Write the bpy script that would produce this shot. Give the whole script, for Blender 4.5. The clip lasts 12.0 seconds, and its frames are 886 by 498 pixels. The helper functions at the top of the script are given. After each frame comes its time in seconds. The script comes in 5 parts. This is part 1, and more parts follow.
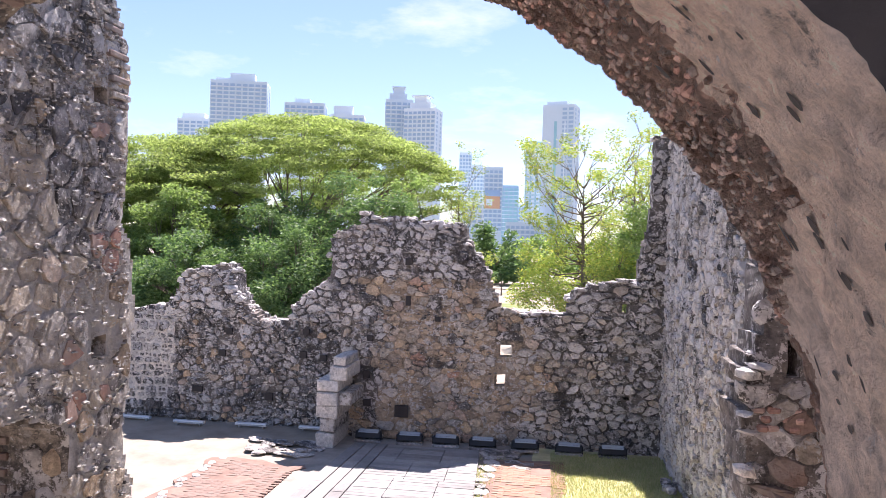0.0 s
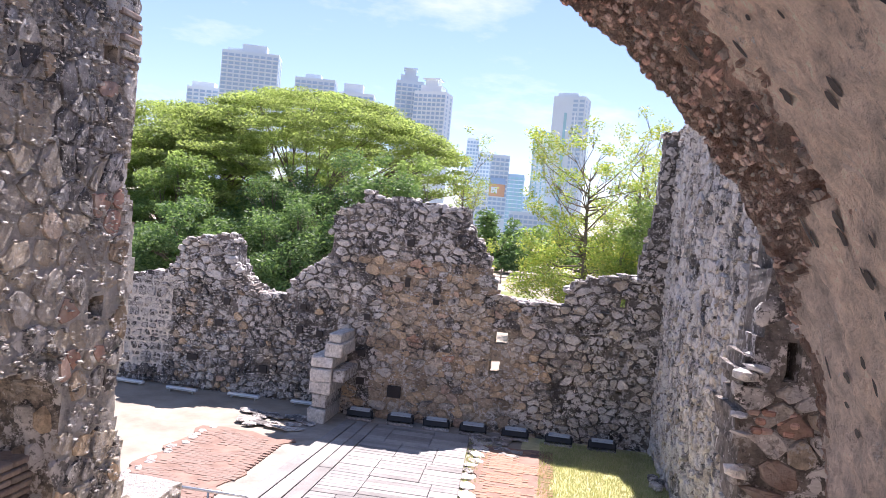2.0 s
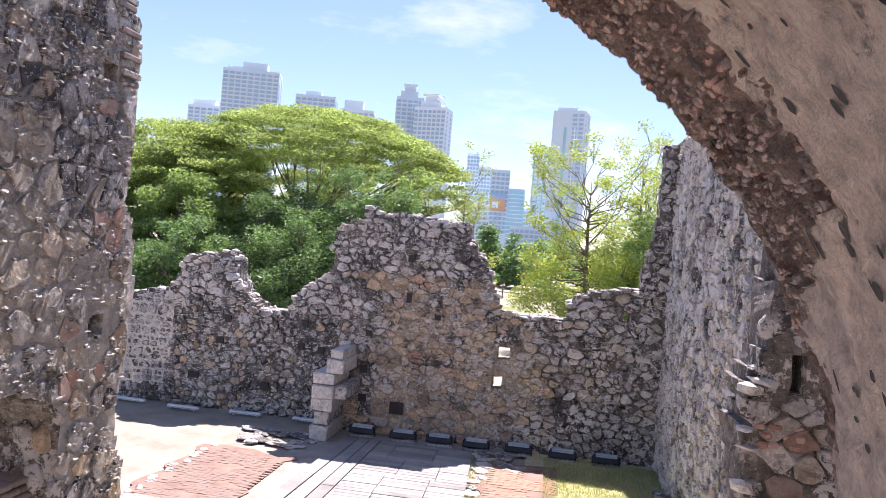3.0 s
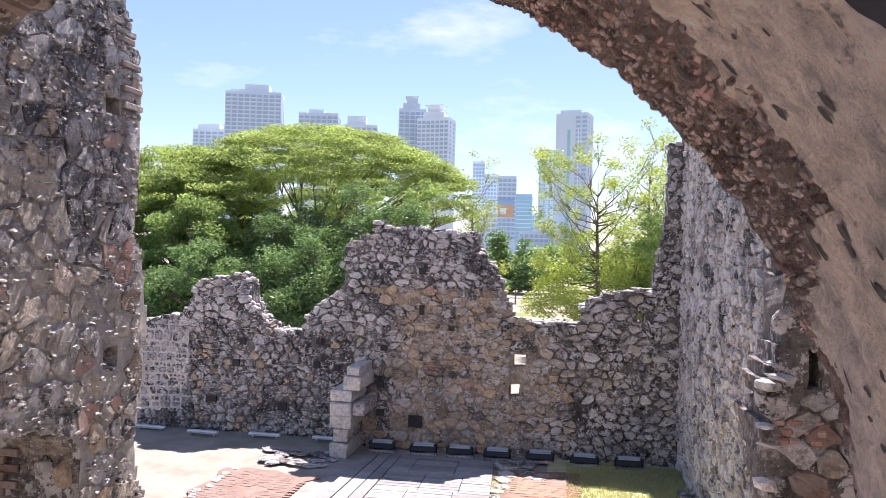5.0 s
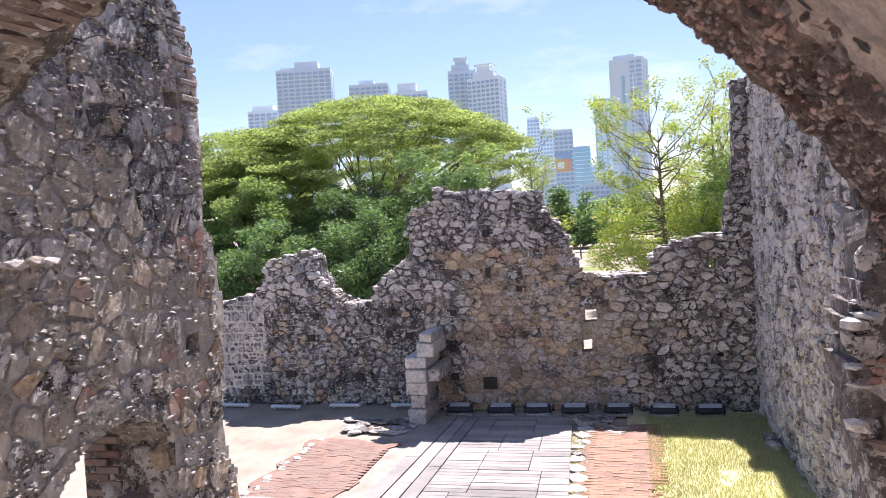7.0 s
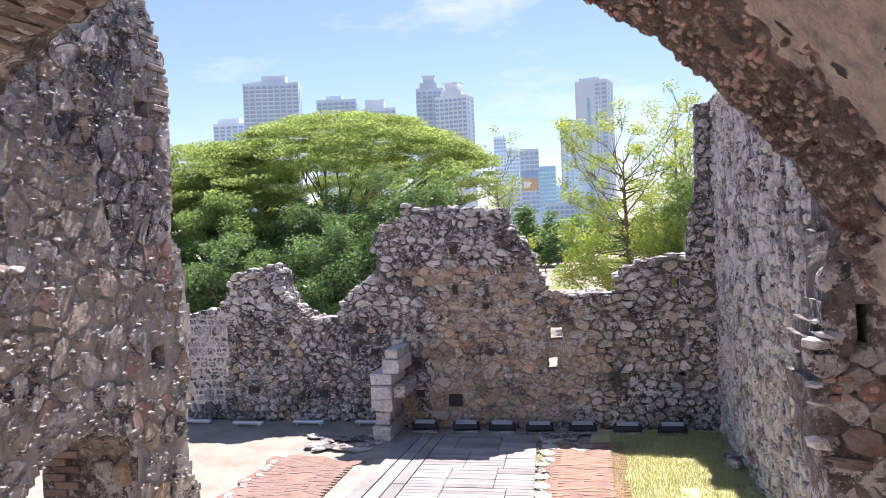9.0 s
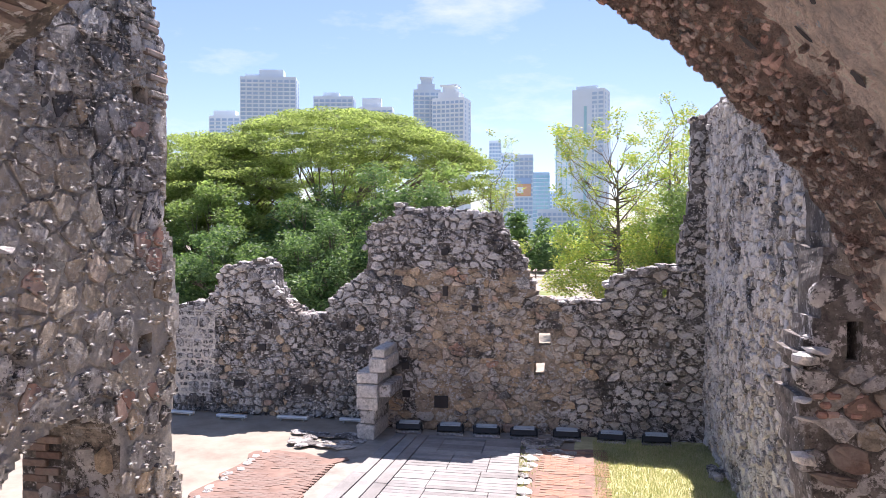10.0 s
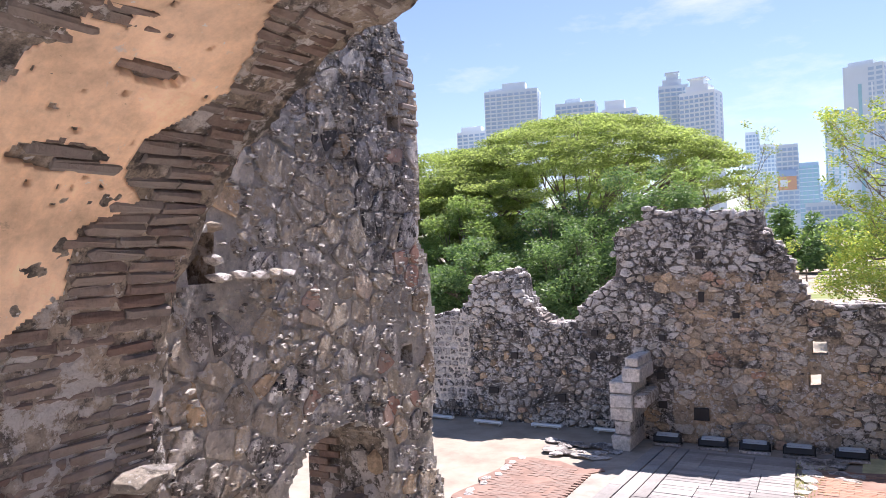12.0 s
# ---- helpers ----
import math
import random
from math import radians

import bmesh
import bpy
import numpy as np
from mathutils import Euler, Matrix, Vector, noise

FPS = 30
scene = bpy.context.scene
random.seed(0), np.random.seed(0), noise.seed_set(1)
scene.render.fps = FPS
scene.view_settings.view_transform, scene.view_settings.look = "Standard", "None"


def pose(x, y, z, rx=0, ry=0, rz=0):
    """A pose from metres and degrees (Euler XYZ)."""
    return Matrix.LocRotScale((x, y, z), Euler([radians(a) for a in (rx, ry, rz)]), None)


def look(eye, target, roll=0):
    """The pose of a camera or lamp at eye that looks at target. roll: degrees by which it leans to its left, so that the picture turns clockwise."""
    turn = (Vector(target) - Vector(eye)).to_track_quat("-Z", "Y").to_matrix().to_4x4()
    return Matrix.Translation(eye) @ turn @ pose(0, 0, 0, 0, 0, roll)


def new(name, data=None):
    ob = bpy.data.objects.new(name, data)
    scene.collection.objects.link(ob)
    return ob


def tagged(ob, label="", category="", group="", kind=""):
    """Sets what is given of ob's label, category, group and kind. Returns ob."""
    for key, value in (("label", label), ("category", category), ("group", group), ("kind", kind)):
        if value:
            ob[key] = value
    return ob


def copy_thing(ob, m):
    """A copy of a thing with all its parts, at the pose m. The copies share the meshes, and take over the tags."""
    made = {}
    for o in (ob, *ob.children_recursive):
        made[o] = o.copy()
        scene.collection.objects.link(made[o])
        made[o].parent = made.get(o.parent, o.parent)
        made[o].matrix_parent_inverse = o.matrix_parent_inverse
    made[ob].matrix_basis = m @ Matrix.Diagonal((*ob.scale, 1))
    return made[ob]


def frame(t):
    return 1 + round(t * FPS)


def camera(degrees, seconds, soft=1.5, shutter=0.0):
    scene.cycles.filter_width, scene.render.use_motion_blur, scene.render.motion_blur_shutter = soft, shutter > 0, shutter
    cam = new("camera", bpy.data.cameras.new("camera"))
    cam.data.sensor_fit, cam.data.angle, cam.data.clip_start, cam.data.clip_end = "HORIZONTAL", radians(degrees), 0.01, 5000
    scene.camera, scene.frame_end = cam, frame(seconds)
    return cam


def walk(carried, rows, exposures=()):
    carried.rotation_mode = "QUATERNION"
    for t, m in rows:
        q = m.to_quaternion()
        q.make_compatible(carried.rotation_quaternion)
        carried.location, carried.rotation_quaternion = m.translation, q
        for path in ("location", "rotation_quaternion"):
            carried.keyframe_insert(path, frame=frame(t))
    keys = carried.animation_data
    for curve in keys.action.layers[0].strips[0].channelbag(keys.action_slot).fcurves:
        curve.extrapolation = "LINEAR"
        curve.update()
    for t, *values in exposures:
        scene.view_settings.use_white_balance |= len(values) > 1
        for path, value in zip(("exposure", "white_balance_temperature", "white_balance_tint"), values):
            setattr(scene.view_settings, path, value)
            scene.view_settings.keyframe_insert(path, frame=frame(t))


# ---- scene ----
cam = camera(61.2, 12.0, 0.65)
PATH = [
    (0, (-0.164, 0.563, 3.984), (-0.449, 2.542, 3.977), 1.7),
    (0.5, (-0.147, 0.604, 3.951), (-0.435, 2.582, 3.899), 2.6),
    (1, (-0.123, 0.651, 3.936), (-0.406, 2.629, 3.853), 3.8),
    (1.5, (-0.155, 0.624, 3.954), (-0.433, 2.603, 3.877), 4.7),
    (2, (-0.184, 0.602, 3.961), (-0.47, 2.581, 3.913), 5.3),
    (2.5, (-0.176, 0.617, 3.964), (-0.468, 2.595, 3.941), 5.3),
    (3, (-0.185, 0.623, 3.96), (-0.478, 2.601, 3.952), 4.8),
    (5, (-0.166, 0.622, 3.987), (-0.488, 2.596, 4.003), 1.5),
    (5.5, (-0.196, 0.625, 3.974), (-0.583, 2.587, 3.967), 0.1),
    (6, (-0.215, 0.608, 4.005), (-0.665, 2.556, 3.965), -1.5),
    (6.5, (-0.181, 0.642, 4.01), (-0.676, 2.578, 3.928), -3.1),
    (8.5, (-0.205, 0.612, 3.996), (-0.635, 2.564, 3.934), -3.6),
    (9, (-0.22, 0.609, 3.999), (-0.613, 2.57, 3.959), -2.4),
    (9.5, (-0.219, 0.623, 4.003), (-0.585, 2.589, 3.964), -1.0),
    (10, (-0.248, 0.626, 3.986), (-0.617, 2.592, 3.95), 0.1),
    (10.5, (-0.253, 0.612, 3.99), (-0.664, 2.569, 3.969), 0.5),
    (11, (-0.26, 0.607, 4.0), (-0.771, 2.541, 3.994), 0.1),
    (11.5, (-0.257, 0.604, 4.009), (-0.948, 2.481, 4.009), -1.1),
    (12, (-0.23, 0.628, 4.016), (-1.211, 2.37, 4.012), -2.4),
]
walk(cam, [(t, look(eye, aim, roll)) for t, eye, aim, roll in PATH], [(0, 1.62, 6300, 26), (2.5, 1.55, 6300, 26), (5, 1.52, 6300, 25), (6.5, 1.42, 6300, 25), (12, 1.42, 6300, 25)])

# ---- world, sun, exposure ----
world = bpy.data.worlds.new("sky")
scene.world = world
world.use_nodes = True
wn, wl = world.node_tree.nodes, world.node_tree.links
wn.clear()
SUN_EL = radians(61)
sky = wn.new("ShaderNodeTexSky")
sky.sky_type = "NISHITA"
sky.sun_disc = False
sky.sun_elevation, sky.sun_rotation = SUN_EL, radians(2)
sky.air_density, sky.dust_density, sky.ozone_density = 1.0, 0.25, 2.6
coord = wn.new("ShaderNodeTexCoord")
stretch = wn.new("ShaderNodeMapping")
stretch.inputs["Scale"].default_value = (1.6, 1.6, 5.0)
clouds = wn.new("ShaderNodeTexNoise")
clouds.inputs["Scale"].default_value, clouds.inputs["Detail"].default_value, clouds.inputs["Roughness"].default_value = 1.9, 8, 0.62
cover = wn.new("ShaderNodeValToRGB")
cover.color_ramp.elements[0].position, cover.color_ramp.elements[1].position = 0.54, 0.9
tint = wn.new("ShaderNodeMix")
tint.data_type = "RGBA"
tint.inputs["B"].default_value = (7.6, 7.8, 8.1, 1)
back = wn.new("ShaderNodeBackground")
back.inputs["Strength"].default_value = 0.063
wout = wn.new("ShaderNodeOutputWorld")
wl.new(coord.outputs["Generated"], stretch.inputs["Vector"])
wl.new(stretch.outputs["Vector"], clouds.inputs["Vector"])
wl.new(clouds.outputs["Fac"], cover.inputs["Fac"])
wl.new(cover.outputs["Color"], tint.inputs["Factor"])
wl.new(sky.outputs["Color"], tint.inputs["A"])
wl.new(tint.outputs["Result"], back.inputs["Color"])
wl.new(back.outputs["Background"], wout.inputs["Surface"])

sun = new("sun", bpy.data.lights.new("sun", "SUN"))
sun.data.energy, sun.data.angle, sun.data.color = 4.4, radians(0.53), (1.0, 0.95, 0.87)
sun.matrix_world = look((0.05 * 40, 40 * math.cos(SUN_EL), 40 * math.sin(SUN_EL)), (0, 0, 0))


# ---- materials ----
def mix_rgb(nt, fac, a, b, mode="MIX"):
    n = nt.nodes.new("ShaderNodeMix")
    n.data_type, n.blend_type = "RGBA", mode
    for key, v in (("Factor", fac), ("A", a), ("B", b)):
        if isinstance(v, (int, float)):
            n.inputs[key].default_value = v
        elif isinstance(v, tuple):
            n.inputs[key].default_value = (*v, 1)
        else:
            nt.links.new(v, n.inputs[key])
    return n.outputs["Result"]


def noise_tex(nt, scale, detail=4, rough=0.55, stretch=(1, 1, 1), shift=0.0):
    c = nt.nodes.new("ShaderNodeTexCoord")
    m = nt.nodes.new("ShaderNodeMapping")
    m.inputs["Scale"].default_value = stretch
    m.inputs["Location"].default_value = (shift, shift * 0.7, shift * 1.3)
    n = nt.nodes.new("ShaderNodeTexNoise")
    n.inputs["Scale"].default_value, n.inputs["Detail"].default_value, n.inputs["Roughness"].default_value = scale, detail, rough
    nt.links.new(c.outputs["Object"], m.inputs["Vector"])
    nt.links.new(m.outputs["Vector"], n.inputs["Vector"])
    return n.outputs["Fac"]


def ramp(nt, fac, stops):
    n = nt.nodes.new("ShaderNodeValToRGB")
    r = n.color_ramp
    while len(r.elements) < len(stops):
        r.elements.new(0.5)
    for e, (p, c) in zip(r.elements, stops):
        e.position, e.color = p, (*(c if isinstance(c, tuple) else (c, c, c)), 1)
    nt.links.new(fac, n.inputs["Fac"])
    return n.outputs["Color"]


def piece_random(nt):
    a = nt.nodes.new("ShaderNodeObjectInfo").outputs["Random"]
    b = nt.nodes.new("ShaderNodeNewGeometry").outputs["Random Per Island"]
    s = nt.nodes.new("ShaderNodeMath")
    s.operation = "ADD"
    nt.links.new(a, s.inputs[0])
    nt.links.new(b, s.inputs[1])
    f = nt.nodes.new("ShaderNodeMath")
    f.operation = "FRACT"
    nt.links.new(s.outputs[0], f.inputs[0])
    return f.outputs[0]


def shader(name, rough=0.9):
    m = bpy.data.materials.new(name)
    m.use_nodes = True
    nt = m.node_tree
    b = nt.nodes["Principled BSDF"]
    b.inputs["Roughness"].default_value = rough
    return m, nt, b


def bump(nt, b, height, strength, distance=0.02):
    n = nt.nodes.new("ShaderNodeBump")
    n.inputs["Strength"].default_value, n.inputs["Distance"].default_value = strength, distance
    nt.links.new(height, n.inputs["Height"])
    nt.links.new(n.outputs["Normal"], b.inputs["Normal"])


def masonry(name, stops, black=0.5, lichen=0.5, grain=14.0, relief=0.8, film=1.5, rust=0.0):
    """Weathered stone: a colour for each piece, mottling, black growth in patches, pale lichen in blotches, specks for
    lichen and sun glints.
    """
    m, nt, b = shader(name, 0.88)
    col = ramp(nt, piece_random(nt), stops)
    mottle = noise_tex(nt, grain, 7, 0.72)
    col = mix_rgb(nt, 0.8, col, ramp(nt, mottle, [(0.3, 0.5), (0.5, 1.1), (0.68, 1.6)]), "MULTIPLY")
    tone = noise_tex(nt, 0.9, 5, 0.6, shift=1.7)
    col = mix_rgb(nt, 0.7, col, ramp(nt, tone, [(0.32, (0.72, 0.74, 0.78)), (0.68, (1.22, 1.12, 1.0))]), "MULTIPLY")
    if rust:
        red = noise_tex(nt, 4.5, 6, 0.7, shift=9.0)
        col = mix_rgb(nt, ramp(nt, red, [(0.56 - 0.12 * rust, 0.0), (0.64 - 0.12 * rust, 0.75)]), col, (0.3, 0.14, 0.09))
    patch = noise_tex(nt, film, 9, 0.78, shift=3.1)
    lo = 0.6 - 0.18 * black
    col = mix_rgb(nt, ramp(nt, patch, [(lo, 0.0), (lo + 0.09, 0.85)]), col, (0.05, 0.046, 0.045))
    fine = noise_tex(nt, 12.0, 6, 0.72, shift=15.0)
    lo = 0.68 - 0.18 * black
    col = mix_rgb(nt, ramp(nt, fine, [(lo, 0.0), (lo + 0.06, 0.75)]), col, (0.05, 0.046, 0.045))
    blot = noise_tex(nt, 9.0, 8, 0.75, shift=7.7)
    zone = noise_tex(nt, 1.2, 5, 0.65, shift=12.0)
    both = nt.nodes.new("ShaderNodeMath")
    both.operation = "MULTIPLY"
    hi = 0.635 - 0.16 * lichen
    nt.links.new(ramp(nt, blot, [(hi, 0.0), (hi + 0.05, 0.95)]), both.inputs[0])
    nt.links.new(ramp(nt, zone, [(0.4, 0.05), (0.56, 1.0)]), both.inputs[1])
    col = mix_rgb(nt, both.outputs[0], col, (0.68, 0.65, 0.63))
    # pale specks: lichen, and the sparkle of sunlit grains put into the colour
    speck = noise_tex(nt, 32.0, 3, 0.6, shift=21.0)
    col = mix_rgb(nt, ramp(nt, speck, [(0.72 - 0.1 * lichen, 0.0), (0.75 - 0.1 * lichen, 0.95)]), col, (0.72, 0.7, 0.68))
    nt.links.new(col, b.inputs["Base Color"])
    coarse = nt.nodes.new("ShaderNodeMath")
    coarse.operation = "ADD"
    nt.links.new(noise_tex(nt, 11.0, 8, 0.75, shift=4.0), coarse.inputs[0])
    nt.links.new(mottle, coarse.inputs[1])
    bump(nt, b, coarse.outputs[0], relief, 0.06)
    return m


def plain(name, colour, rough=0.8, metal=0.0, var=0.25, scale=6.0, relief=0.3, stretch=(1, 1, 1)):
    m, nt, b = shader(name, rough)
    b.inputs["Metallic"].default_value = metal
    n = noise_tex(nt, scale, 6, 0.65, stretch)
    col = mix_rgb(nt, 1.0, colour, ramp(nt, n, [(0.25, 1 - var), (0.75, 1 + var)]), "MULTIPLY")
    nt.links.new(col, b.inputs["Base Color"])
    if relief:
        bump(nt, b, noise_tex(nt, scale * 6, 5, 0.65, stretch), relief, 0.01)
    return m


def pieces(name, stops, rough=0.85, grain=20.0, relief=0.5, stretch=(1, 1, 1), depth=0.6, dust=None):
    m, nt, b = shader(name, rough)
    col = ramp(nt, piece_random(nt), stops)
    col = mix_rgb(nt, depth, col, ramp(nt, noise_tex(nt, grain, 6, 0.65, stretch), [(0.28, 0.45), (0.5, 1.0), (0.72, 1.4)]), "MULTIPLY")
    stain = noise_tex(nt, 1.3, 5, 0.65, shift=5.0)
    col = mix_rgb(nt, 0.5, col, ramp(nt, stain, [(0.35, 0.5), (0.6, 1.15)]), "MULTIPLY")
    if dust:
        col = mix_rgb(nt, ramp(nt, noise_tex(nt, 2.6, 7, 0.72, shift=8.0), [(0.44, 0.0), (0.6, 0.8)]), col, dust)
    nt.links.new(col, b.inputs["Base Color"])
    bump(nt, b, noise_tex(nt, grain * 2.5, 5, 0.65, stretch), relief, 0.01)
    return m


def leaf_material(name, stops, through_light=0.45):
    m, nt, b = shader(name, 0.55)
    col = ramp(nt, piece_random(nt), stops)
    col = mix_rgb(nt, 0.6, col, ramp(nt, noise_tex(nt, 0.5, 4), [(0.3, 0.6), (0.7, 1.35)]), "MULTIPLY")
    nt.links.new(col, b.inputs["Base Color"])
    t = nt.nodes.new("ShaderNodeBsdfTranslucent")
    nt.links.new(mix_rgb(nt, 1.0, col, (1.2, 1.2, 0.75), "MULTIPLY"), t.inputs["Color"])
    s = nt.nodes.new("ShaderNodeMixShader")
    s.inputs[0].default_value = through_light
    nt.links.new(b.outputs[0], s.inputs[1])
    nt.links.new(t.outputs[0], s.inputs[2])
    nt.links.new(s.outputs[0], nt.nodes["Material Output"].inputs["Surface"])
    return m


TAN = [(0.0, (0.25, 0.2, 0.15)), (0.25, (0.46, 0.36, 0.26)), (0.5, (0.58, 0.45, 0.31)), (0.72, (0.42, 0.35, 0.28)), (0.88, (0.6, 0.53, 0.45)), (1.0, (0.46, 0.28, 0.2))]
GREY = [(0.0, (0.17, 0.155, 0.145)), (0.3, (0.37, 0.345, 0.315)), (0.6, (0.52, 0.49, 0.45)), (0.85, (0.68, 0.655, 0.62)), (1.0, (0.3, 0.275, 0.25))]
DARK = [(0.0, (0.06, 0.056, 0.055)), (0.4, (0.13, 0.12, 0.116)), (0.75, (0.26, 0.24, 0.22)), (1.0, (0.5, 0.47, 0.45))]
stone_tan = masonry("stone_tan", TAN, 0.3, 0.4)
stone_grey = masonry("stone_grey", GREY, 0.72, 0.95)
stone_dark = masonry("stone_dark", DARK, 0.72, 1.15)
stone_pier = masonry("stone_pier", [(0.0, (0.4, 0.355, 0.3)), (0.25, (0.56, 0.49, 0.4)), (0.5, (0.62, 0.545, 0.44)), (0.75, (0.52, 0.48, 0.43)), (1.0, (0.68, 0.65, 0.61))], 0.25, 0.8, 9.0, 1.2)
stone_side = masonry("stone_side", [(0.0, (0.2, 0.18, 0.17)), (0.3, (0.42, 0.39, 0.365)), (0.6, (0.6, 0.575, 0.55)), (1.0, (0.76, 0.745, 0.73))], 0.55, 1.3)
stone_white = masonry("dressed_stone", [(0.0, (0.62, 0.6, 0.57)), (1.0, (0.78, 0.76, 0.73))], 0.05, 0.4)
mortar_dark = masonry("mortar_dark", [(0.0, (0.4, 0.345, 0.285)), (1.0, (0.44, 0.38, 0.315))], 0.75, 0.85, 18)
mortar_pale = masonry("mortar_pale", [(0.0, (0.62, 0.59, 0.55)), (1.0, (0.74, 0.71, 0.67))], 0.18, 1.0, 16, 1.3)
mortar_tan = masonry("mortar_tan", [(0.0, (0.36, 0.295, 0.225)), (1.0, (0.42, 0.345, 0.265))], 0.5, 0.6, 16)
mortar_black = masonry("mortar_black", [(0.0, (0.15, 0.135, 0.125)), (1.0, (0.2, 0.18, 0.165))], 0.6, 0.7, 16)
mortar_white = masonry("mortar_white", [(0.0, (0.68, 0.66, 0.63)), (1.0, (0.7, 0.68, 0.65))], 0.0, 0.6)
brick_old = pieces("brick_old", [(0.0, (0.16, 0.105, 0.085)), (0.4, (0.22, 0.15, 0.12)), (0.7, (0.27, 0.205, 0.17)), (1.0, (0.22, 0.185, 0.165))], 0.9, 24, 0.9, dust=(0.27, 0.235, 0.21))
brick_red = pieces("brick_red", [(0.0, (0.32, 0.18, 0.14)), (0.6, (0.4, 0.24, 0.19)), (1.0, (0.44, 0.32, 0.27))], 0.9, 24, 0.9, dust=(0.36, 0.3, 0.26))
brick_paving = pieces("brick_paving", [(0.0, (0.19, 0.11, 0.085)), (0.5, (0.23, 0.135, 0.105)), (0.8, (0.24, 0.17, 0.135)), (1.0, (0.22, 0.165, 0.14))], 0.9, 20, dust=(0.25, 0.185, 0.15))
brick_orange = pieces("brick_orange", [(0.0, (0.3, 0.13, 0.08)), (0.5, (0.42, 0.19, 0.115)), (0.8, (0.42, 0.25, 0.17)), (1.0, (0.3, 0.2, 0.15))], 0.9, 20, dust=(0.3, 0.2, 0.145))
plank_wood = pieces("weathered_plank", [(0.0, (0.22, 0.208, 0.196)), (0.5, (0.29, 0.277, 0.265)), (1.0, (0.36, 0.34, 0.32))], 0.8, 9, 0.4, (1.2, 9, 4), 0.4)
plank_long = pieces("weathered_border_plank", [(0.0, (0.24, 0.228, 0.215)), (1.0, (0.335, 0.32, 0.3))], 0.8, 9, 0.4, (9, 1.2, 4), 0.4)
render_coat = masonry("lime_render", [(0.0, (0.84, 0.7, 0.6)), (1.0, (0.86, 0.73, 0.63))], 0.0, 0.3, 15.0, 1.2, 6.0, 0.0)
arch_core = masonry("rubble_core", [(0.0, (0.6, 0.42, 0.33)), (0.5, (0.72, 0.52, 0.42)), (1.0, (0.76, 0.6, 0.5))], 0.15, 0.4, 12.0, 1.6, 5.0, 0.35)
plaster_warm = masonry("ochre_plaster", [(0.0, (0.780, 0.560, 0.380)), (1.0, (0.800, 0.580, 0.400))], 0.0, 0.1, 3.0, 0.25, 1.5)
# near-black colour standing for deep shade: bay, inner arch face, sockets, pits
shade_dark = plain("shade_dark_render", (0.035, 0.03, 0.03))
sand = plain("pale_sand", (0.55, 0.48, 0.39), 0.95, 0, 0.18, 1.6, 0.4)
brick_bed = plain("brick_dust_bed", (0.24, 0.155, 0.12), 0.95, 0, 0.4, 3.0, 0.6)
earth = plain("grey_earth", (0.3, 0.27, 0.23), 0.95, 0, 0.35, 2.5, 0.6)
grass_soil = plain("grass_soil", (0.5, 0.47, 0.26), 0.95, 0, 0.35, 3.0, 0.5)
lamp_black = plain("black_painted_metal", (0.022, 0.024, 0.027), 0.45, 0.3, 0.2, 12, 0.1)
lamp_glass, _nt, _b = shader("frosted_lamp_glass", 0.25)
_b.inputs["Base Color"].default_value = (0.42, 0.47, 0.5, 1)
strip_white = plain("white_aluminium", (0.72, 0.76, 0.8), 0.4, 0.2, 0.08, 8, 0.05)
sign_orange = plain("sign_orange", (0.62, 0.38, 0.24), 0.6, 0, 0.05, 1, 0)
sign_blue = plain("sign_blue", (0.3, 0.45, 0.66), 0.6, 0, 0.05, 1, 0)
steel = plain("galvanised_steel", (0.55, 0.55, 0.54), 0.4, 0.8, 0.15, 20, 0.1)
bark = plain("tree_bark", (0.17, 0.14, 0.11), 0.95, 0, 0.4, 3, 0.7, (3, 3, 0.6))
# tower bodies: distance haze is put into the pale blue-grey base colour
concrete = plain("tower_concrete_hazed", (0.57, 0.68, 0.77), 0.8, 0, 0.05, 0.05, 0)
concrete_white = plain("tower_white_hazed", (0.7, 0.79, 0.85), 0.8, 0, 0.05, 0.05, 0)
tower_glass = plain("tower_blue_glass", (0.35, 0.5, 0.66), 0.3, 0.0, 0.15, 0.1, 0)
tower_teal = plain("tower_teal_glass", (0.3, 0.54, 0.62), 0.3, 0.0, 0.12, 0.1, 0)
leaf_canopy = leaf_material("leaf_canopy", [(0.0, (0.2, 0.275, 0.1)), (0.6, (0.275, 0.36, 0.14)), (1.0, (0.35, 0.425, 0.19))], 0.68)
leaf_deep = leaf_material("leaf_deep", [(0.0, (0.08, 0.15, 0.065)), (0.6, (0.13, 0.23, 0.09)), (1.0, (0.22, 0.33, 0.14))], 0.45)
leaf_mid = leaf_material("leaf_mid", [(0.0, (0.16, 0.25, 0.1)), (0.6, (0.24, 0.35, 0.13)), (1.0, (0.34, 0.45, 0.19))], 0.58)
leaf_yellow = leaf_material("leaf_yellow", [(0.0, (0.197, 0.313, 0.067)), (0.6, (0.332, 0.430, 0.112)), (1.0, (0.517, 0.496, 0.134))], 0.5)
blade = leaf_material("grass_blade", [(0.0, (0.3, 0.36, 0.16)), (0.6, (0.44, 0.46, 0.24)), (1.0, (0.58, 0.54, 0.36))], 0.35)


# ---- mesh helpers ----
def mesh(name, verts, faces, mat, parent=None, label="", smooth=False):
    me = bpy.data.meshes.new(name)
    me.from_pydata([tuple(v) for v in verts], [], [tuple(f) for f in faces])
    me.update()
    me.materials.append(mat)
    if smooth:
        me.shade_smooth()
    ob = new(name, me)
    if parent is not None:
        ob.parent = parent
    if label:
        tagged(ob, label)
    return ob


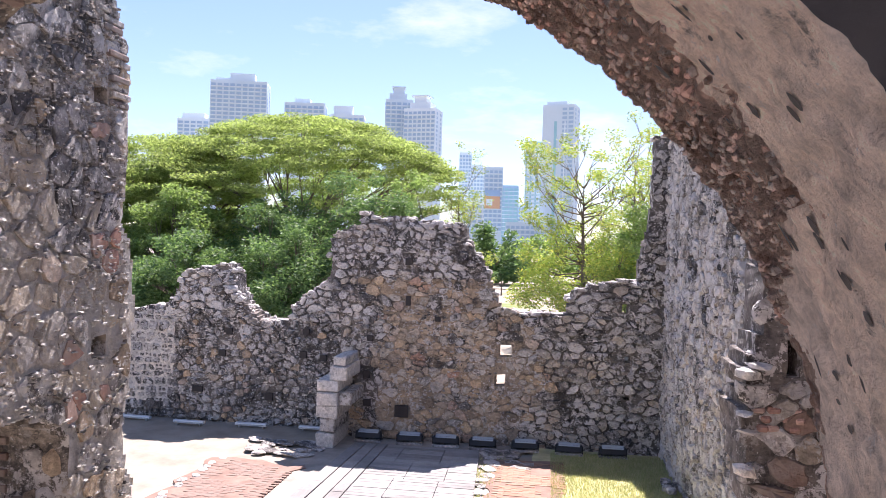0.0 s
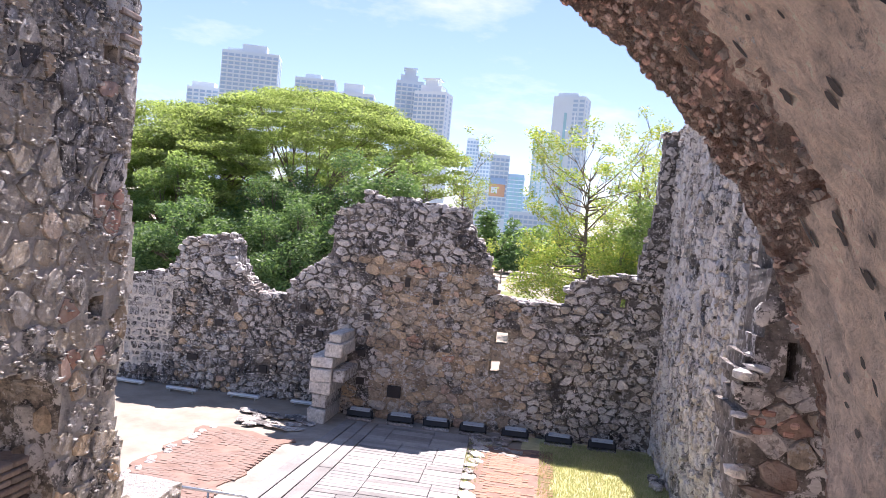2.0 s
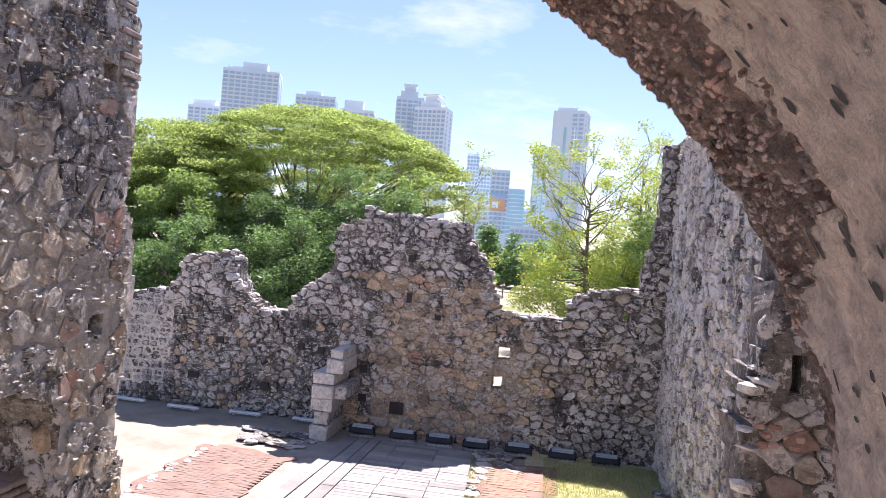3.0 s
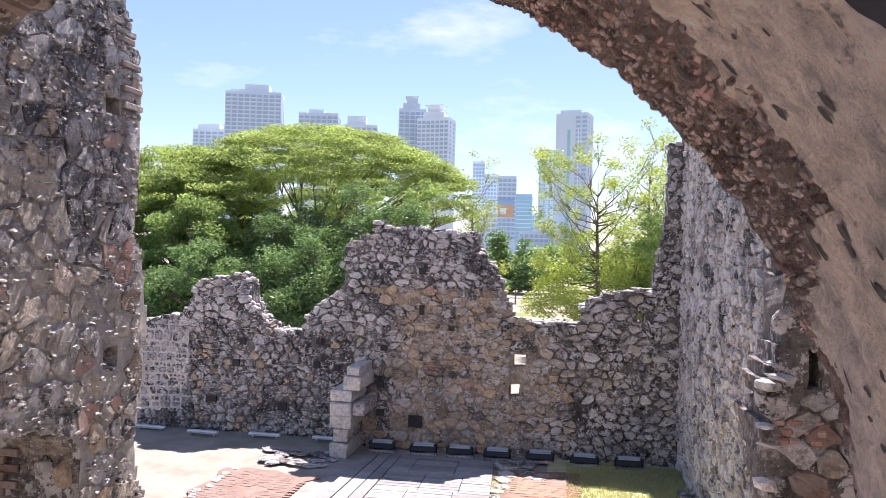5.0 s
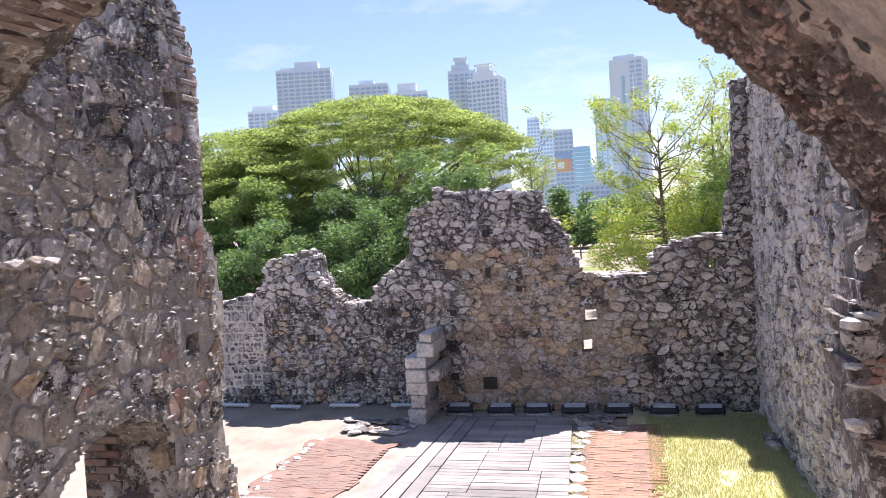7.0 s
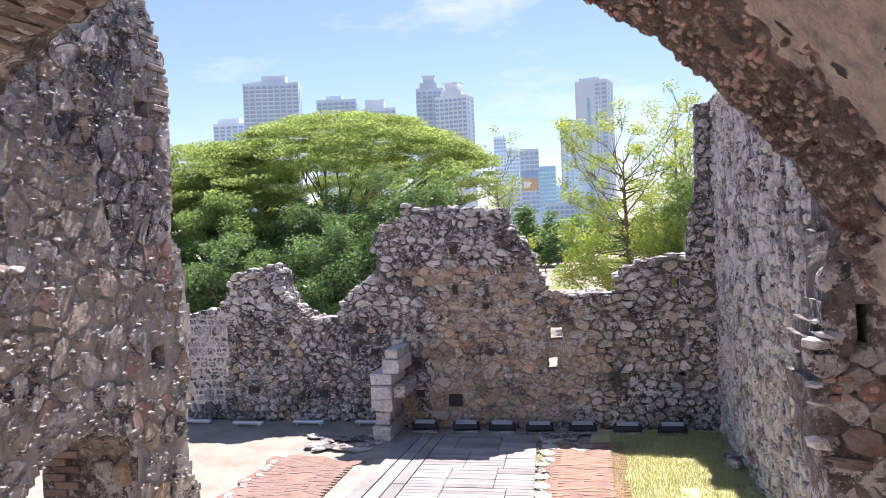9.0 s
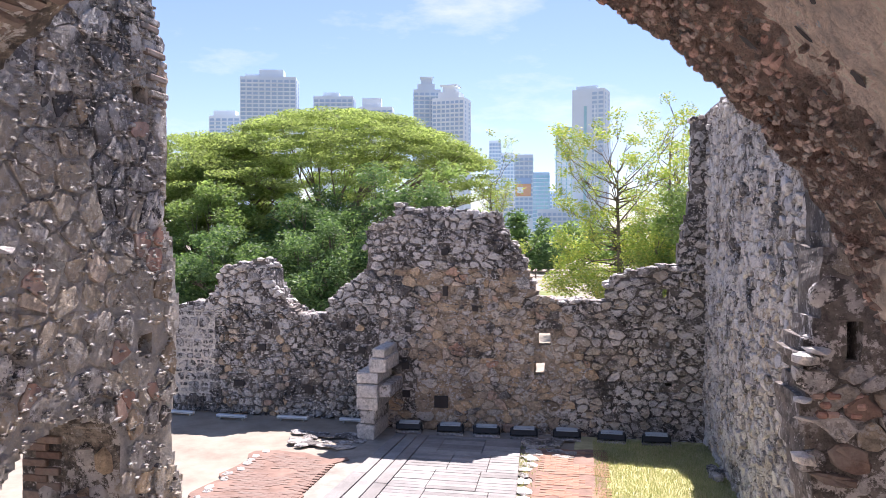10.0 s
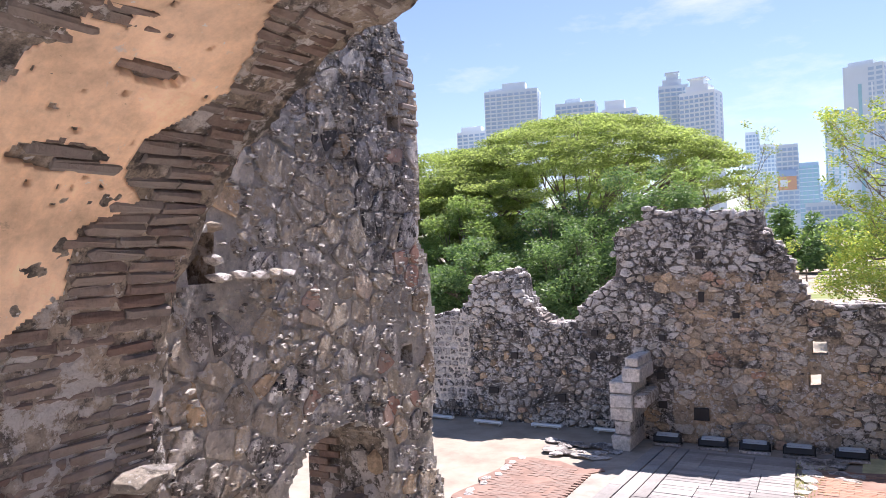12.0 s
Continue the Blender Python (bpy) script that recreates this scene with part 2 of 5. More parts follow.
def part(name, bm, mat, parent, label=""):
    me = bpy.data.meshes.new(name)
    bm.to_mesh(me)
    bm.free()
    me.materials.append(mat)
    ob = new(name, me)
    ob.parent = parent
    if label:
        tagged(ob, label)
    return ob


def empty(name, at=(0, 0, 0)):
    ob = new(name)
    ob.location = at
    ob.empty_display_size = 0.2
    return ob


def box(bm, lo, hi, bevel=0.0):
    r = bmesh.ops.create_cube(bm, size=1.0)
    vs = r["verts"]
    for v in vs:
        v.co = Vector([lo[i] + (v.co[i] + 0.5) * (hi[i] - lo[i]) for i in range(3)])
    if bevel:
        bmesh.ops.bevel(bm, geom=[e for e in bm.edges if e.verts[0] in vs], offset=bevel, segments=1, affect="EDGES")
    return bm


def tube(path, radii, sides=7):
    """A tapered tube along a path, as verts and faces."""
    verts, faces = [], []
    for i, (p, r) in enumerate(zip(path, radii)):
        d = (Vector(path[min(i + 1, len(path) - 1)]) - Vector(path[max(i - 1, 0)])).normalized()
        q = d.to_track_quat("Z", "Y")
        for k in range(sides):
            a = 2 * math.pi * k / sides
            verts.append(Vector(p) + q @ Vector((r * math.cos(a), r * math.sin(a), 0)))
    for i in range(len(path) - 1):
        for k in range(sides):
            a, b = i * sides + k, i * sides + (k + 1) % sides
            faces.append((a, b, b + sides, a + sides))
    faces.append(tuple(range(sides))[::-1])
    faces.append(tuple(range(len(verts) - sides, len(verts))))
    return verts, faces


def fbm(p, octaves=4):
    v, a = 0.0, 1.0
    for _ in range(octaves):
        v += a * noise.noise(p)
        p, a = p * 2.07, a * 0.55
    return v


def profile(points):
    """A height or width read off a broken line."""
    us, vs = [p[0] for p in points], [p[1] for p in points]
    return lambda u: float(np.interp(u, us, vs))


class Face:
    """One side of a wall: along u, out of the wall o, up z."""

    def __init__(self, axis, at, out):
        self.axis, self.at, self.out = axis, at, out
        self.flip = (axis == "y") == (out > 0)

    def place(self, u, o, z):
        return (u, self.at + self.out * o, z) if self.axis == "y" else (self.at + self.out * o, u, z)


def slab(name, face, alive, u0, u1, z0, z1, step, thick, mat, rough=0.03, parent=None, label=""):
    """The body of a ruined wall: cells that are alive, as one solid with an uneven face and ragged edges."""
    nu, nz = int(round((u1 - u0) / step)), int(round((z1 - z0) / step))
    on = {(i, j) for i in range(nu) for j in range(nz) if alive(u0 + (i + 0.5) * step, z0 + (j + 0.5) * step)}
    verts, faces, index = [], [], {}
    layers = max(1, round(thick / 0.3))

    def at(i, j, k):
        key = (i, j, k)
        if key not in index:
            u, z, o = u0 + i * step, z0 + j * step, -thick * k / layers
            q = Vector(face.place(u, o, z)) * 2.6
            du, dz, do = (fbm(q + Vector((s, 2 * s, -s)), 4) for s in (0.0, 17.3, 41.7))
            floor = 0.0 if j == 0 else 1.0
            index[key] = len(verts)
            verts.append(face.place(u + du * step * 0.55, o + do * rough * (1 if k == 0 else 1.5), z + dz * step * 0.55 * floor))
        return index[key]

    def quad(a, b, c, d):
        faces.append((a, b, c, d) if face.flip else (d, c, b, a))

    for i, j in on:
        quad(at(i, j, 0), at(i, j + 1, 0), at(i + 1, j + 1, 0), at(i + 1, j, 0))
        quad(at(i, j, layers), at(i + 1, j, layers), at(i + 1, j + 1, layers), at(i, j + 1, layers))
        for di, dj, a, b in ((-1, 0, (i, j), (i, j + 1)), (1, 0, (i + 1, j + 1), (i + 1, j)), (0, 1, (i, j + 1), (i + 1, j + 1)), (0, -1, (i + 1, j), (i, j))):
            if (i + di, j + dj) not in on:
                for k in range(layers):
                    quad(at(*a, k), at(*a, k + 1), at(*b, k + 1), at(*b, k))
    return mesh(name, verts, faces, mat, parent, label)


def rubble(u0, u1, z0, z1, size, aspect, inside, rng, jitter=0.42):
    """Cells of a rubble face: clipped half planes round jittered seeds in broken courses. Gives polygons in (u, z)."""
    rows = int((z1 - z0) / size) + 2
    seeds = []
    for r in range(-1, rows + 1):
        w = size * aspect
        cols = int((u1 - u0) / w) + 3
        for c in range(-1, cols):
            if rng.random() < 0.1:
                continue
            seeds.append((u0 + (c + 0.5 * (r % 2)) * w + rng.uniform(-jitter, jitter) * w, z0 + (r + 0.5) * size + rng.uniform(-jitter, jitter) * size * 0.75))
            if rng.random() < 0.3:
                seeds.append((seeds[-1][0] + w * 0.42, seeds[-1][1] + rng.uniform(-0.4, 0.4) * size))
    pts = np.array(seeds)
    pts[:, 0] /= aspect
    grid = {}
    for k, (a, b) in enumerate(pts):
        grid.setdefault((int(a // size), int(b // size)), []).append(k)
    out = []
    for k, (a, b) in enumerate(pts):
        if not inside(a * aspect, b):
            continue
        poly = [(a - size * 1.1, b - size * 1.1), (a + size * 1.1, b - size * 1.1), (a + size * 1.1, b + size * 1.1), (a - size * 1.1, b + size * 1.1)]
        gi, gj = int(a // size), int(b // size)
        for di in range(-2, 3):
            for dj in range(-2, 3):
                for q in grid.get((gi + di, gj + dj), ()):
                    if q == k:
                        continue
                    mx, mz = (a + pts[q, 0]) / 2, (b + pts[q, 1]) / 2
                    nx, nz = pts[q, 0] - a, pts[q, 1] - b
                    res = []
                    for i in range(len(poly)):
                        p, s = poly[i], poly[(i + 1) % len(poly)]
                        dp, ds = (p[0] - mx) * nx + (p[1] - mz) * nz, (s[0] - mx) * nx + (s[1] - mz) * nz
                        if dp <= 0:
                            res.append(p)
                        if (dp < 0) != (ds < 0) and dp != ds:
                            f = dp / (dp - ds)
                            res.append((p[0] + f * (s[0] - p[0]), p[1] + f * (s[1] - p[1])))
                    poly = res
                    if len(poly) < 3:
                        break
        if len(poly) >= 3:
            out.append([(p[0] * aspect, p[1]) for p in poly])
    return out


def courses(u0, u1, z0, z1, size, inside, rng, low=0.7, wide=2.0):
    """Rough courses of squared stones of uneven height and length. Gives polygons in (u, z)."""
    out, z, row = [], z0, 0
    while z < z1:
        h = size * rng.uniform(0.6, 1.45)
        u = u0 - rng.uniform(0, size)
        wave = lambda a, b: 0.3 * size * noise.noise(Vector((a * 1.3, b * 0.4, row * 0.05 + size)))
        while u < u1:
            w = max(h * 0.6, size * rng.uniform(low, wide))
            cells = [(u, u + w, z, z + h)]
            if rng.random() < 0.22 and h > size * 0.8:
                m = h * rng.uniform(0.35, 0.65)
                cells = [(u, u + w, z, z + m), (u, u + w * 0.5, z + m, z + h), (u + w * 0.5, u + w, z + m, z + h)]
            for a, b, c, d in cells:
                if inside((a + b) / 2, (c + d) / 2):
                    j = lambda k: rng.uniform(-1, 1) * k
                    ku, kz = 0.09 * (b - a), 0.1 * (d - c)
                    pts = [(a, c), ((a + b) / 2, c), (b, c), (b, (c + d) / 2), (b, d), ((a + b) / 2, d), (a, d), (a, (c + d) / 2)]
                    if rng.random() < 0.35:
                        pts.pop(rng.choice((0, 2, 4, 6)))
                    out.append([(p + j(ku), q + wave(p, q) + j(kz)) for p, q in pts])
            u += w
        z += h
        row += 1
    return out


def stone_shape(poly, face, gap, high, rng, fine=True, tilt=0.9, flat=False):
    """One stone as verts and faces: a cushion with a worn rim standing out of its bed."""
    cu, cz = sum(p[0] for p in poly) / len(poly), sum(p[1] for p in poly) / len(poly)
    span = max(max(p[0] for p in poly) - min(p[0] for p in poly), max(p[1] for p in poly) - min(p[1] for p in poly))
    keep = max(0.35, 1 - 2 * gap / max(span, 0.02))
    ring = [(cu + (u - cu) * keep, cz + (z - cz) * keep) for u, z in poly]
    if fine:
        cut = []
        for i in range(len(ring)):
            p, q = ring[i], ring[(i + 1) % len(ring)]
            for f in (0.08,) if len(ring) > 9 else (0.27, 0.73):
                cut.append((p[0] + (q[0] - p[0]) * f + rng.uniform(-1, 1) * span * 0.045, p[1] + (q[1] - p[1]) * f + rng.uniform(-1, 1) * span * 0.045))
        ring = cut
    n = len(ring)
    tilt_u, tilt_z = (rng.uniform(-tilt, tilt) * high / max(span, 0.05) for _ in range(2))
    verts = []
    for scale, o in ((1.0, -0.03), (0.97, high * 0.7), (0.93 if flat else 0.84, high)):
        for u, z in ring:
            uu, zz = cu + (u - cu) * scale, cz + (z - cz) * scale
            lift = 0 if o < 0 else (uu - cu) * tilt_u + (zz - cz) * tilt_z + rng.uniform(-0.3, 0.3) * high * (0.5 if flat else 1)
            verts.append(face.place(uu + rng.uniform(-1, 1) * span * 0.02, o + lift, zz + rng.uniform(-1, 1) * span * 0.02))
    verts.append(face.place(cu, high * rng.uniform(0.8, 1.25), cz))
    faces = []
    for r in range(2):
        for i in range(n):
            a, b = r * n + i, r * n + (i + 1) % n
            faces.append((a, b, b + n, a + n))
    for i in range(n):
        faces.append((2 * n + i, 2 * n + (i + 1) % n, 3 * n))
    if face.flip:
        faces = [f[::-1] for f in faces]
    return verts, faces


def lay_stones(wall, face, polys, choose, gap, high, rng, near, most=290, tilt=0.9, flat=False):
    """Stones of a wall: the nearest as pieces of their own, the rest joined by material."""
    polys = sorted(polys, key=near)
    rest = {}
    for k, poly in enumerate(polys):
        cu, cz = sum(p[0] for p in poly) / len(poly), sum(p[1] for p in poly) / len(poly)
        mat = choose(cu, cz)
        v, f = stone_shape(poly, face, gap, high * rng.uniform(0.5, 1.5), rng, k < most or len(polys) < 2500, tilt, flat)
        if k < most:
            mesh("stone", v, f, mat, wall)
        else:
            vv, ff = rest.setdefault(mat.name, ([], []))
            base = len(vv)
            vv.extend(v)
            ff.extend(tuple(i + base for i in q) for q in f)
    for key, (vv, ff) in rest.items():
        tagged(mesh("rubble_stones", vv, ff, bpy.data.materials[key], wall), kind="stuff")


def rock_shape(at, size, rng, flat=0.7, fine=1):
    """A loose angular rock."""
    bm = bmesh.new()
    bmesh.ops.create_icosphere(bm, subdivisions=fine, radius=0.5)
    s, turn = rng.uniform(0, 99), rng.uniform(0, 6.28)
    for v in bm.verts:
        d = v.co.normalized()
        r = 1 + 0.42 * noise.noise(d * 1.5 + Vector((s, s, s))) + 0.14 * noise.noise(d * 4 + Vector((s, 0, s)))
        cube = 0.62 / max(abs(d.x), abs(d.y), abs(d.z))
        p = d * (0.5 * r * (0.35 + 0.65 * cube))
        x, y = p.x * size[0], p.y * size[1]
        v.co = Vector((at[0] + x * math.cos(turn * 0.1) - y * math.sin(turn * 0.1), at[1] + x * math.sin(turn * 0.1) + y * math.cos(turn * 0.1), at[2] + p.z * size[2] * flat / 0.7))
    return bm


def crest(wall, face, top, u0, u1, thick, mat, rng, size=0.26, fill=2):
    """Loose stones along a wall's broken top."""
    u = u0
    while u < u1:
        w = size * rng.uniform(0.6, 1.5)
        for k in range(fill):
            o = -thick * (k + rng.uniform(0.15, 0.6)) / fill
            z = top(u + w / 2)
            part("cap_stone", rock_shape(face.place(u + w / 2, o, z - 0.02 + rng.uniform(-0.04, 0.03)), (w * 1.1, w * 1.2, size * rng.uniform(0.5, 0.95)), rng), mat(u, z), wall)
        u += w * 0.8


def chips(wall, face, alive, u0, u1, z0, z1, count, size, mat, rng, name="mortar_chips"):
    """Small proud bits of stone and lime over a wall's face, too many to count."""
    verts, faces = [], []
    while count > 0:
        u, z = rng.uniform(u0, u1), rng.uniform(z0, z1)
        count -= 1
        if not alive(u, z) or fbm(Vector((u * 1.7, z * 1.7, face.at)), 3) < rng.uniform(-0.7, 0.5):
            continue
        w, h, o = size * rng.uniform(0.5, 1.8), size * rng.uniform(0.3, 0.9), size * rng.uniform(0.4, 1.3)
        base, n = len(verts), 5
        turn = rng.uniform(0, 6.28)
        for k in range(n):
            a = turn + 6.283 * k / n
            verts.append(face.place(u + w * math.cos(a) * rng.uniform(0.7, 1.2), -0.03, z + h * math.sin(a) * rng.uniform(0.7, 1.2)))
        for k in range(n):
            a = turn + 6.283 * k / n
            verts.append(face.place(u + 0.7 * w * math.cos(a) * rng.uniform(0.7, 1.2), 0.012 + o * rng.uniform(0.5, 1), z + 0.7 * h * math.sin(a) * rng.uniform(0.7, 1.2)))
        fs = [(base + k, base + (k + 1) % n, base + n + (k + 1) % n, base + n + k) for k in range(n)] + [tuple(base + n + k for k in range(n))]
        faces.extend(f[::-1] if face.flip else f for f in fs)
    tagged(mesh(name, verts, faces, mat, wall), kind="stuff")


# ---- the arch wall round the viewpoint ----
ARCH_X, ARCH_R, ARCH_Z, ARCH_IN, ARCH_OUT = -0.985, 1.5, 3.27, 1.47, 2.476
FOOT = 2.1


def arch_point(s):
    """s from 0 at the left foot over the crown to 1 at the right foot: place and inward normal in the arch's plane."""
    leg, half = ARCH_Z - FOOT, math.pi * ARCH_R
    d = s * (2 * leg + half)
    if d < leg:
        return ARCH_X - ARCH_R, FOOT + d, 1.0, 0.0
    if d < leg + half:
        a = math.pi - (d - leg) / ARCH_R
        return ARCH_X + ARCH_R * math.cos(a), ARCH_Z + ARCH_R * math.sin(a), -math.cos(a), -math.sin(a)
    return ARCH_X + ARCH_R, ARCH_Z - (d - leg - half), -1.0, 0.0


def on_arch(s, y, lift=0.0):
    x, z, nx, nz = arch_point(s)
    return Vector((x + nx * lift, y, z + nz * lift))


ARCH_LONG = 2 * (ARCH_Z - FOOT) + math.pi * ARCH_R


def bare_core(p, y):
    """Where the coat has fallen off the right-hand soffit and the rubble core lies bare."""
    return p.x > -0.985 and y + 0.16 * fbm(p * 4.0, 4) > 1.98 + 0.42 * max(0.0, min(1.0, (4.15 - p.z) / 0.3))


def arch_relief(p, y):
    edge = max(0.0, (y - (ARCH_OUT - 0.12)) / 0.12)
    rough = 0.01 * fbm(p * 22, 3) if bare_core(p, y) else 0.0
    return 0.012 + 0.013 * fbm(p * 3.0, 4) + 0.013 * fbm(p * 13, 4) - 0.02 * max(0.0, noise.noise(p * 17 + Vector((3, 3, 3))) - 0.25) - edge * 0.025 * abs(fbm(p * 5, 3)) + rough


def build_arch_wall():
    ns, ny = 620, 96
    verts, faces = [], []
    for i in range(ns + 1):
        for j in range(ny + 1):
            y = ARCH_IN + (ARCH_OUT - ARCH_IN) * j / ny
            p = on_arch(i / ns, y)
            if j in (0, ny):
                y += 0.025 * fbm(p * 7 + Vector((0, 9, 0)), 3)
            verts.append(on_arch(i / ns, y, arch_relief(p, y)))
    for i in range(ns):
        for j in range(ny):
            a, b = i * (ny + 1) + j, (i + 1) * (ny + 1) + j
            faces.append((a, b, b + 1, a + 1))
    # outer and inner faces, fanned out to a rectangle
    x0, x1, z1 = -5.2, 3.2, 5.6
    for j, turn in ((0, False), (ny, True)):
        y = ARCH_IN if j == 0 else ARCH_OUT
        rim = []
        for i in range(ns + 1):
            x, z, nx, nz = arch_point(i / ns)
            dx, dz = -nx, -nz
            t = min((x1 - x) / dx if dx > 1e-6 else 1e9, (x0 - x) / dx if dx < -1e-6 else 1e9, (z1 - z) / dz if dz > 1e-6 else 1e9)
            rim.append(len(verts))
            verts.append((x + dx * t, y, z + dz * t))
        for i in range(ns):
            a, b = i * (ny + 1) + j, (i + 1) * (ny + 1) + j
            q = (a, rim[i], rim[i + 1], b)
            faces.append(q if not turn else q[::-1])
    ob = mesh("wall_arch", verts, faces, render_coat, smooth=True)
    ob.data.materials.append(shade_dark)
    ob.data.materials.append(arch_core)
    ob.data.materials.append(mortar_dark)
    # inner face coloured near black in place of the shade behind the arch
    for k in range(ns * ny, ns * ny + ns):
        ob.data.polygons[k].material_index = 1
    for k in range(ns * ny):
        c = ob.data.polygons[k].center
        if bare_core(c, c.y):
            ob.data.polygons[k].material_index = 2
        elif c.x < -1.1:
            ob.data.polygons[k].material_index = 3
    return ob


arch_wall = tagged(build_arch_wall(), "thick brown rendered masonry wall with a round arch opening", "wall", kind="structure")
lower = bmesh.new()
box(lower, (-5.2, ARCH_IN, 0), (3.2, ARCH_OUT - 0.02, FOOT))
tagged(part("wall_arch_base", lower, stone_grey, None), "rubble stone wall below the arch sill", "wall", kind="structure")
# chamber behind the arch: a narrow roofed bay, then an added roofless room with a pale floor, both unseen bounce
# surfaces
# the bay's deep shade is put into its near-black colour
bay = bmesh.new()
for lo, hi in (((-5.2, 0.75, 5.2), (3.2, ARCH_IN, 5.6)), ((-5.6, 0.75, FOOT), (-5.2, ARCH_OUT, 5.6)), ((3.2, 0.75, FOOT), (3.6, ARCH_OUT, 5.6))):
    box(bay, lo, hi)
tagged(part("wall_bay", bay, shade_dark, None), "vaulted bay behind the arch, coloured near black for its shade", "wall", kind="structure")
# unseen pale walls, added to throw sunlight back onto the soffit
rear = bmesh.new()
for lo, hi in (((-5.6, -7.0, FOOT), (-5.2, 0.75, 5.2)), ((3.2, -7.0, FOOT), (3.6, 0.75, 5.2)), ((-5.6, -7.4, FOOT), (3.6, -7.0, 5.2))):
    box(rear, lo, hi)
tagged(part("wall_rear", rear, mortar_white, None), "unseen pale roofless room walls added behind the viewpoint to bounce light", "wall", kind="structure")
# unseen floor, made pale so that it lights the arch from below
paved = bmesh.new()
box(paved, (-5.6, -7.4, FOOT - 0.3), (3.6, ARCH_OUT, FOOT + 0.01))
tagged(part("floor", paved, mortar_white, None), "unseen floor of the upper level, pale to bounce light onto the arch", "floor", kind="structure")

# ---- far wall ----
FAR = Face("y", 15.7, -1)
far_top = profile([(-4.75, 2.6), (-4.7, 3.9), (-4.6, 4.15), (-4.1, 4.38), (-4.08, 4.6), (-3.9, 4.66), (-3.75, 4.5), (-3.35, 4.56), (-2.6, 4.47), (-1.9, 4.45), (-1.84, 4.05),
                   (-1.55, 3.75), (-1.34, 3.3), (-1.2, 2.95), (-1.1, 2.75), (-0.5, 2.68), (0.18, 2.68), (0.25, 3.12), (0.6, 3.28), (0.9, 3.33), (1.3, 3.4), (1.54, 3.4),
                   (1.6, 3.9), (1.68, 4.2), (1.76, 4.7), (1.8, 5.3), (1.82, 6.25), (2.3, 6.3)])
far_left_edge = profile([(0, -4.55), (1.6, -4.5), (2.1, -4.42), (2.6, -4.5), (3.1, -4.66), (4.2, -4.72), (7, -4.7)])
# sockets that go right through, and blind ones
THROUGH = [(-1.01, 1.92, 0.1, 0.125), (-1.1, 1.3, 0.1, 0.11), (1.31, 2.83, 0.08, 0.1), (1.38, 1.86, 0.065, 0.085), (1.36, 1.1, 0.06, 0.045)]
BLIND = [(-3.85, 1.3, 0.07, 0.07), (-3.83, 0.72, 0.08, 0.07), (-3.1, 0.58, 0.14, 0.12), (-3.03, 3.65, 0.07, 0.07), (-3.02, 2.85, 0.05, 0.1), (-2.4, 2.5, 0.06, 0.05), (-3.8, 2.05, 0.06, 0.06)]


def in_any(u, z, holes, grow=0.0):
    return any(abs(u - a) < w + grow and abs(z - b) < h + grow for a, b, w, h in holes)


def covers(poly, holes):
    """Whether a stone's outline overlaps one of the sockets."""
    a0, a1 = min(p[0] for p in poly), max(p[0] for p in poly)
    b0, b1 = min(p[1] for p in poly), max(p[1] for p in poly)
    return any(a0 < a + w and a1 > a - w and b0 < b + h and b1 > b - h for a, b, w, h in holes)


def far_alive(u, z):
    return far_left_edge(z) < u and z < far_top(u) and not in_any(u, z, THROUGH)


rng = random.Random(3)
wall_far = tagged(slab("wall_far", FAR, far_alive, -4.8, 2.3, 0, 6.4, 0.06, 0.42, mortar_black, 0.035),
                  "ruined rubble stone wall with a broken stepped top, small square sockets", "wall", kind="structure")


def warmth(u, z):
    """How far the warm unblackened middle of the wall reaches."""
    return math.exp(-((u + 2.1) / 1.7) ** 2) * (1 if z < 3.3 else 0.2) + 0.35 * fbm(Vector((u * 1.1, 4, z * 1.1)), 3)


wall_far.data.materials.append(mortar_tan)
for f in wall_far.data.polygons:
    if warmth(f.center.x, f.center.z) > 0.42:
        f.material_index = 1


def far_stone(u, z):
    r, w = rng.random(), warmth(u, z)
    if w > 0.42:
        return stone_tan if r < 0.55 else (stone_pier if r < 0.82 else stone_grey)
    if z > 3.4:
        return stone_side if r < 0.17 else (stone_grey if r < 0.45 else stone_dark)
    return stone_side if r < 0.12 else (stone_grey if r < 0.5 else (stone_dark if r < 0.8 else stone_pier))


polys = rubble(-4.8, 2.3, 0, 6.4, 0.165, 1.55, lambda u, z: far_alive(u, z + 0.05) and not in_any(u, z, THROUGH + BLIND, 0.05) and u < 2.05, rng, 0.5)
polys = [p for p in polys if not covers(p, THROUGH + BLIND)]
warm = [p for p in polys if warmth(*p[0]) > 0.42]
lay_stones(wall_far, FAR, warm, far_stone, 0.014, 0.03, rng, lambda p: abs(p[0][0] + 2.2) + 0.4 * abs(p[0][1] - 2), 140, 0.6)
lay_stones(wall_far, FAR, [p for p in polys if warmth(*p[0]) <= 0.42], far_stone, 0.024, 0.045, rng, lambda p: abs(p[0][0] + 2.2) + 0.4 * abs(p[0][1] - 2), 150, 0.7)
crest(wall_far, FAR, far_top, -4.7, 2.1, 0.42, lambda u, z: stone_side if rng.random() < 0.6 else stone_grey, rng, 0.22, 3)
# blind sockets: near-black panels on the face stand for the shade inside
sockets = bmesh.new()
for a, b, w, h in BLIND:
    box(sockets, (a - w, 15.62, b - h), (a + w, 15.66, b + h))
part("beam_socket", sockets, shade_dark, wall_far)

chips(wall_far, FAR, lambda u, z: far_alive(u, z + 0.1) and far_alive(u - 0.1, z) and far_alive(u + 0.1, z), -4.7, 2.1, 0.05, 6.2, 7000, 0.019, mortar_white, rng)
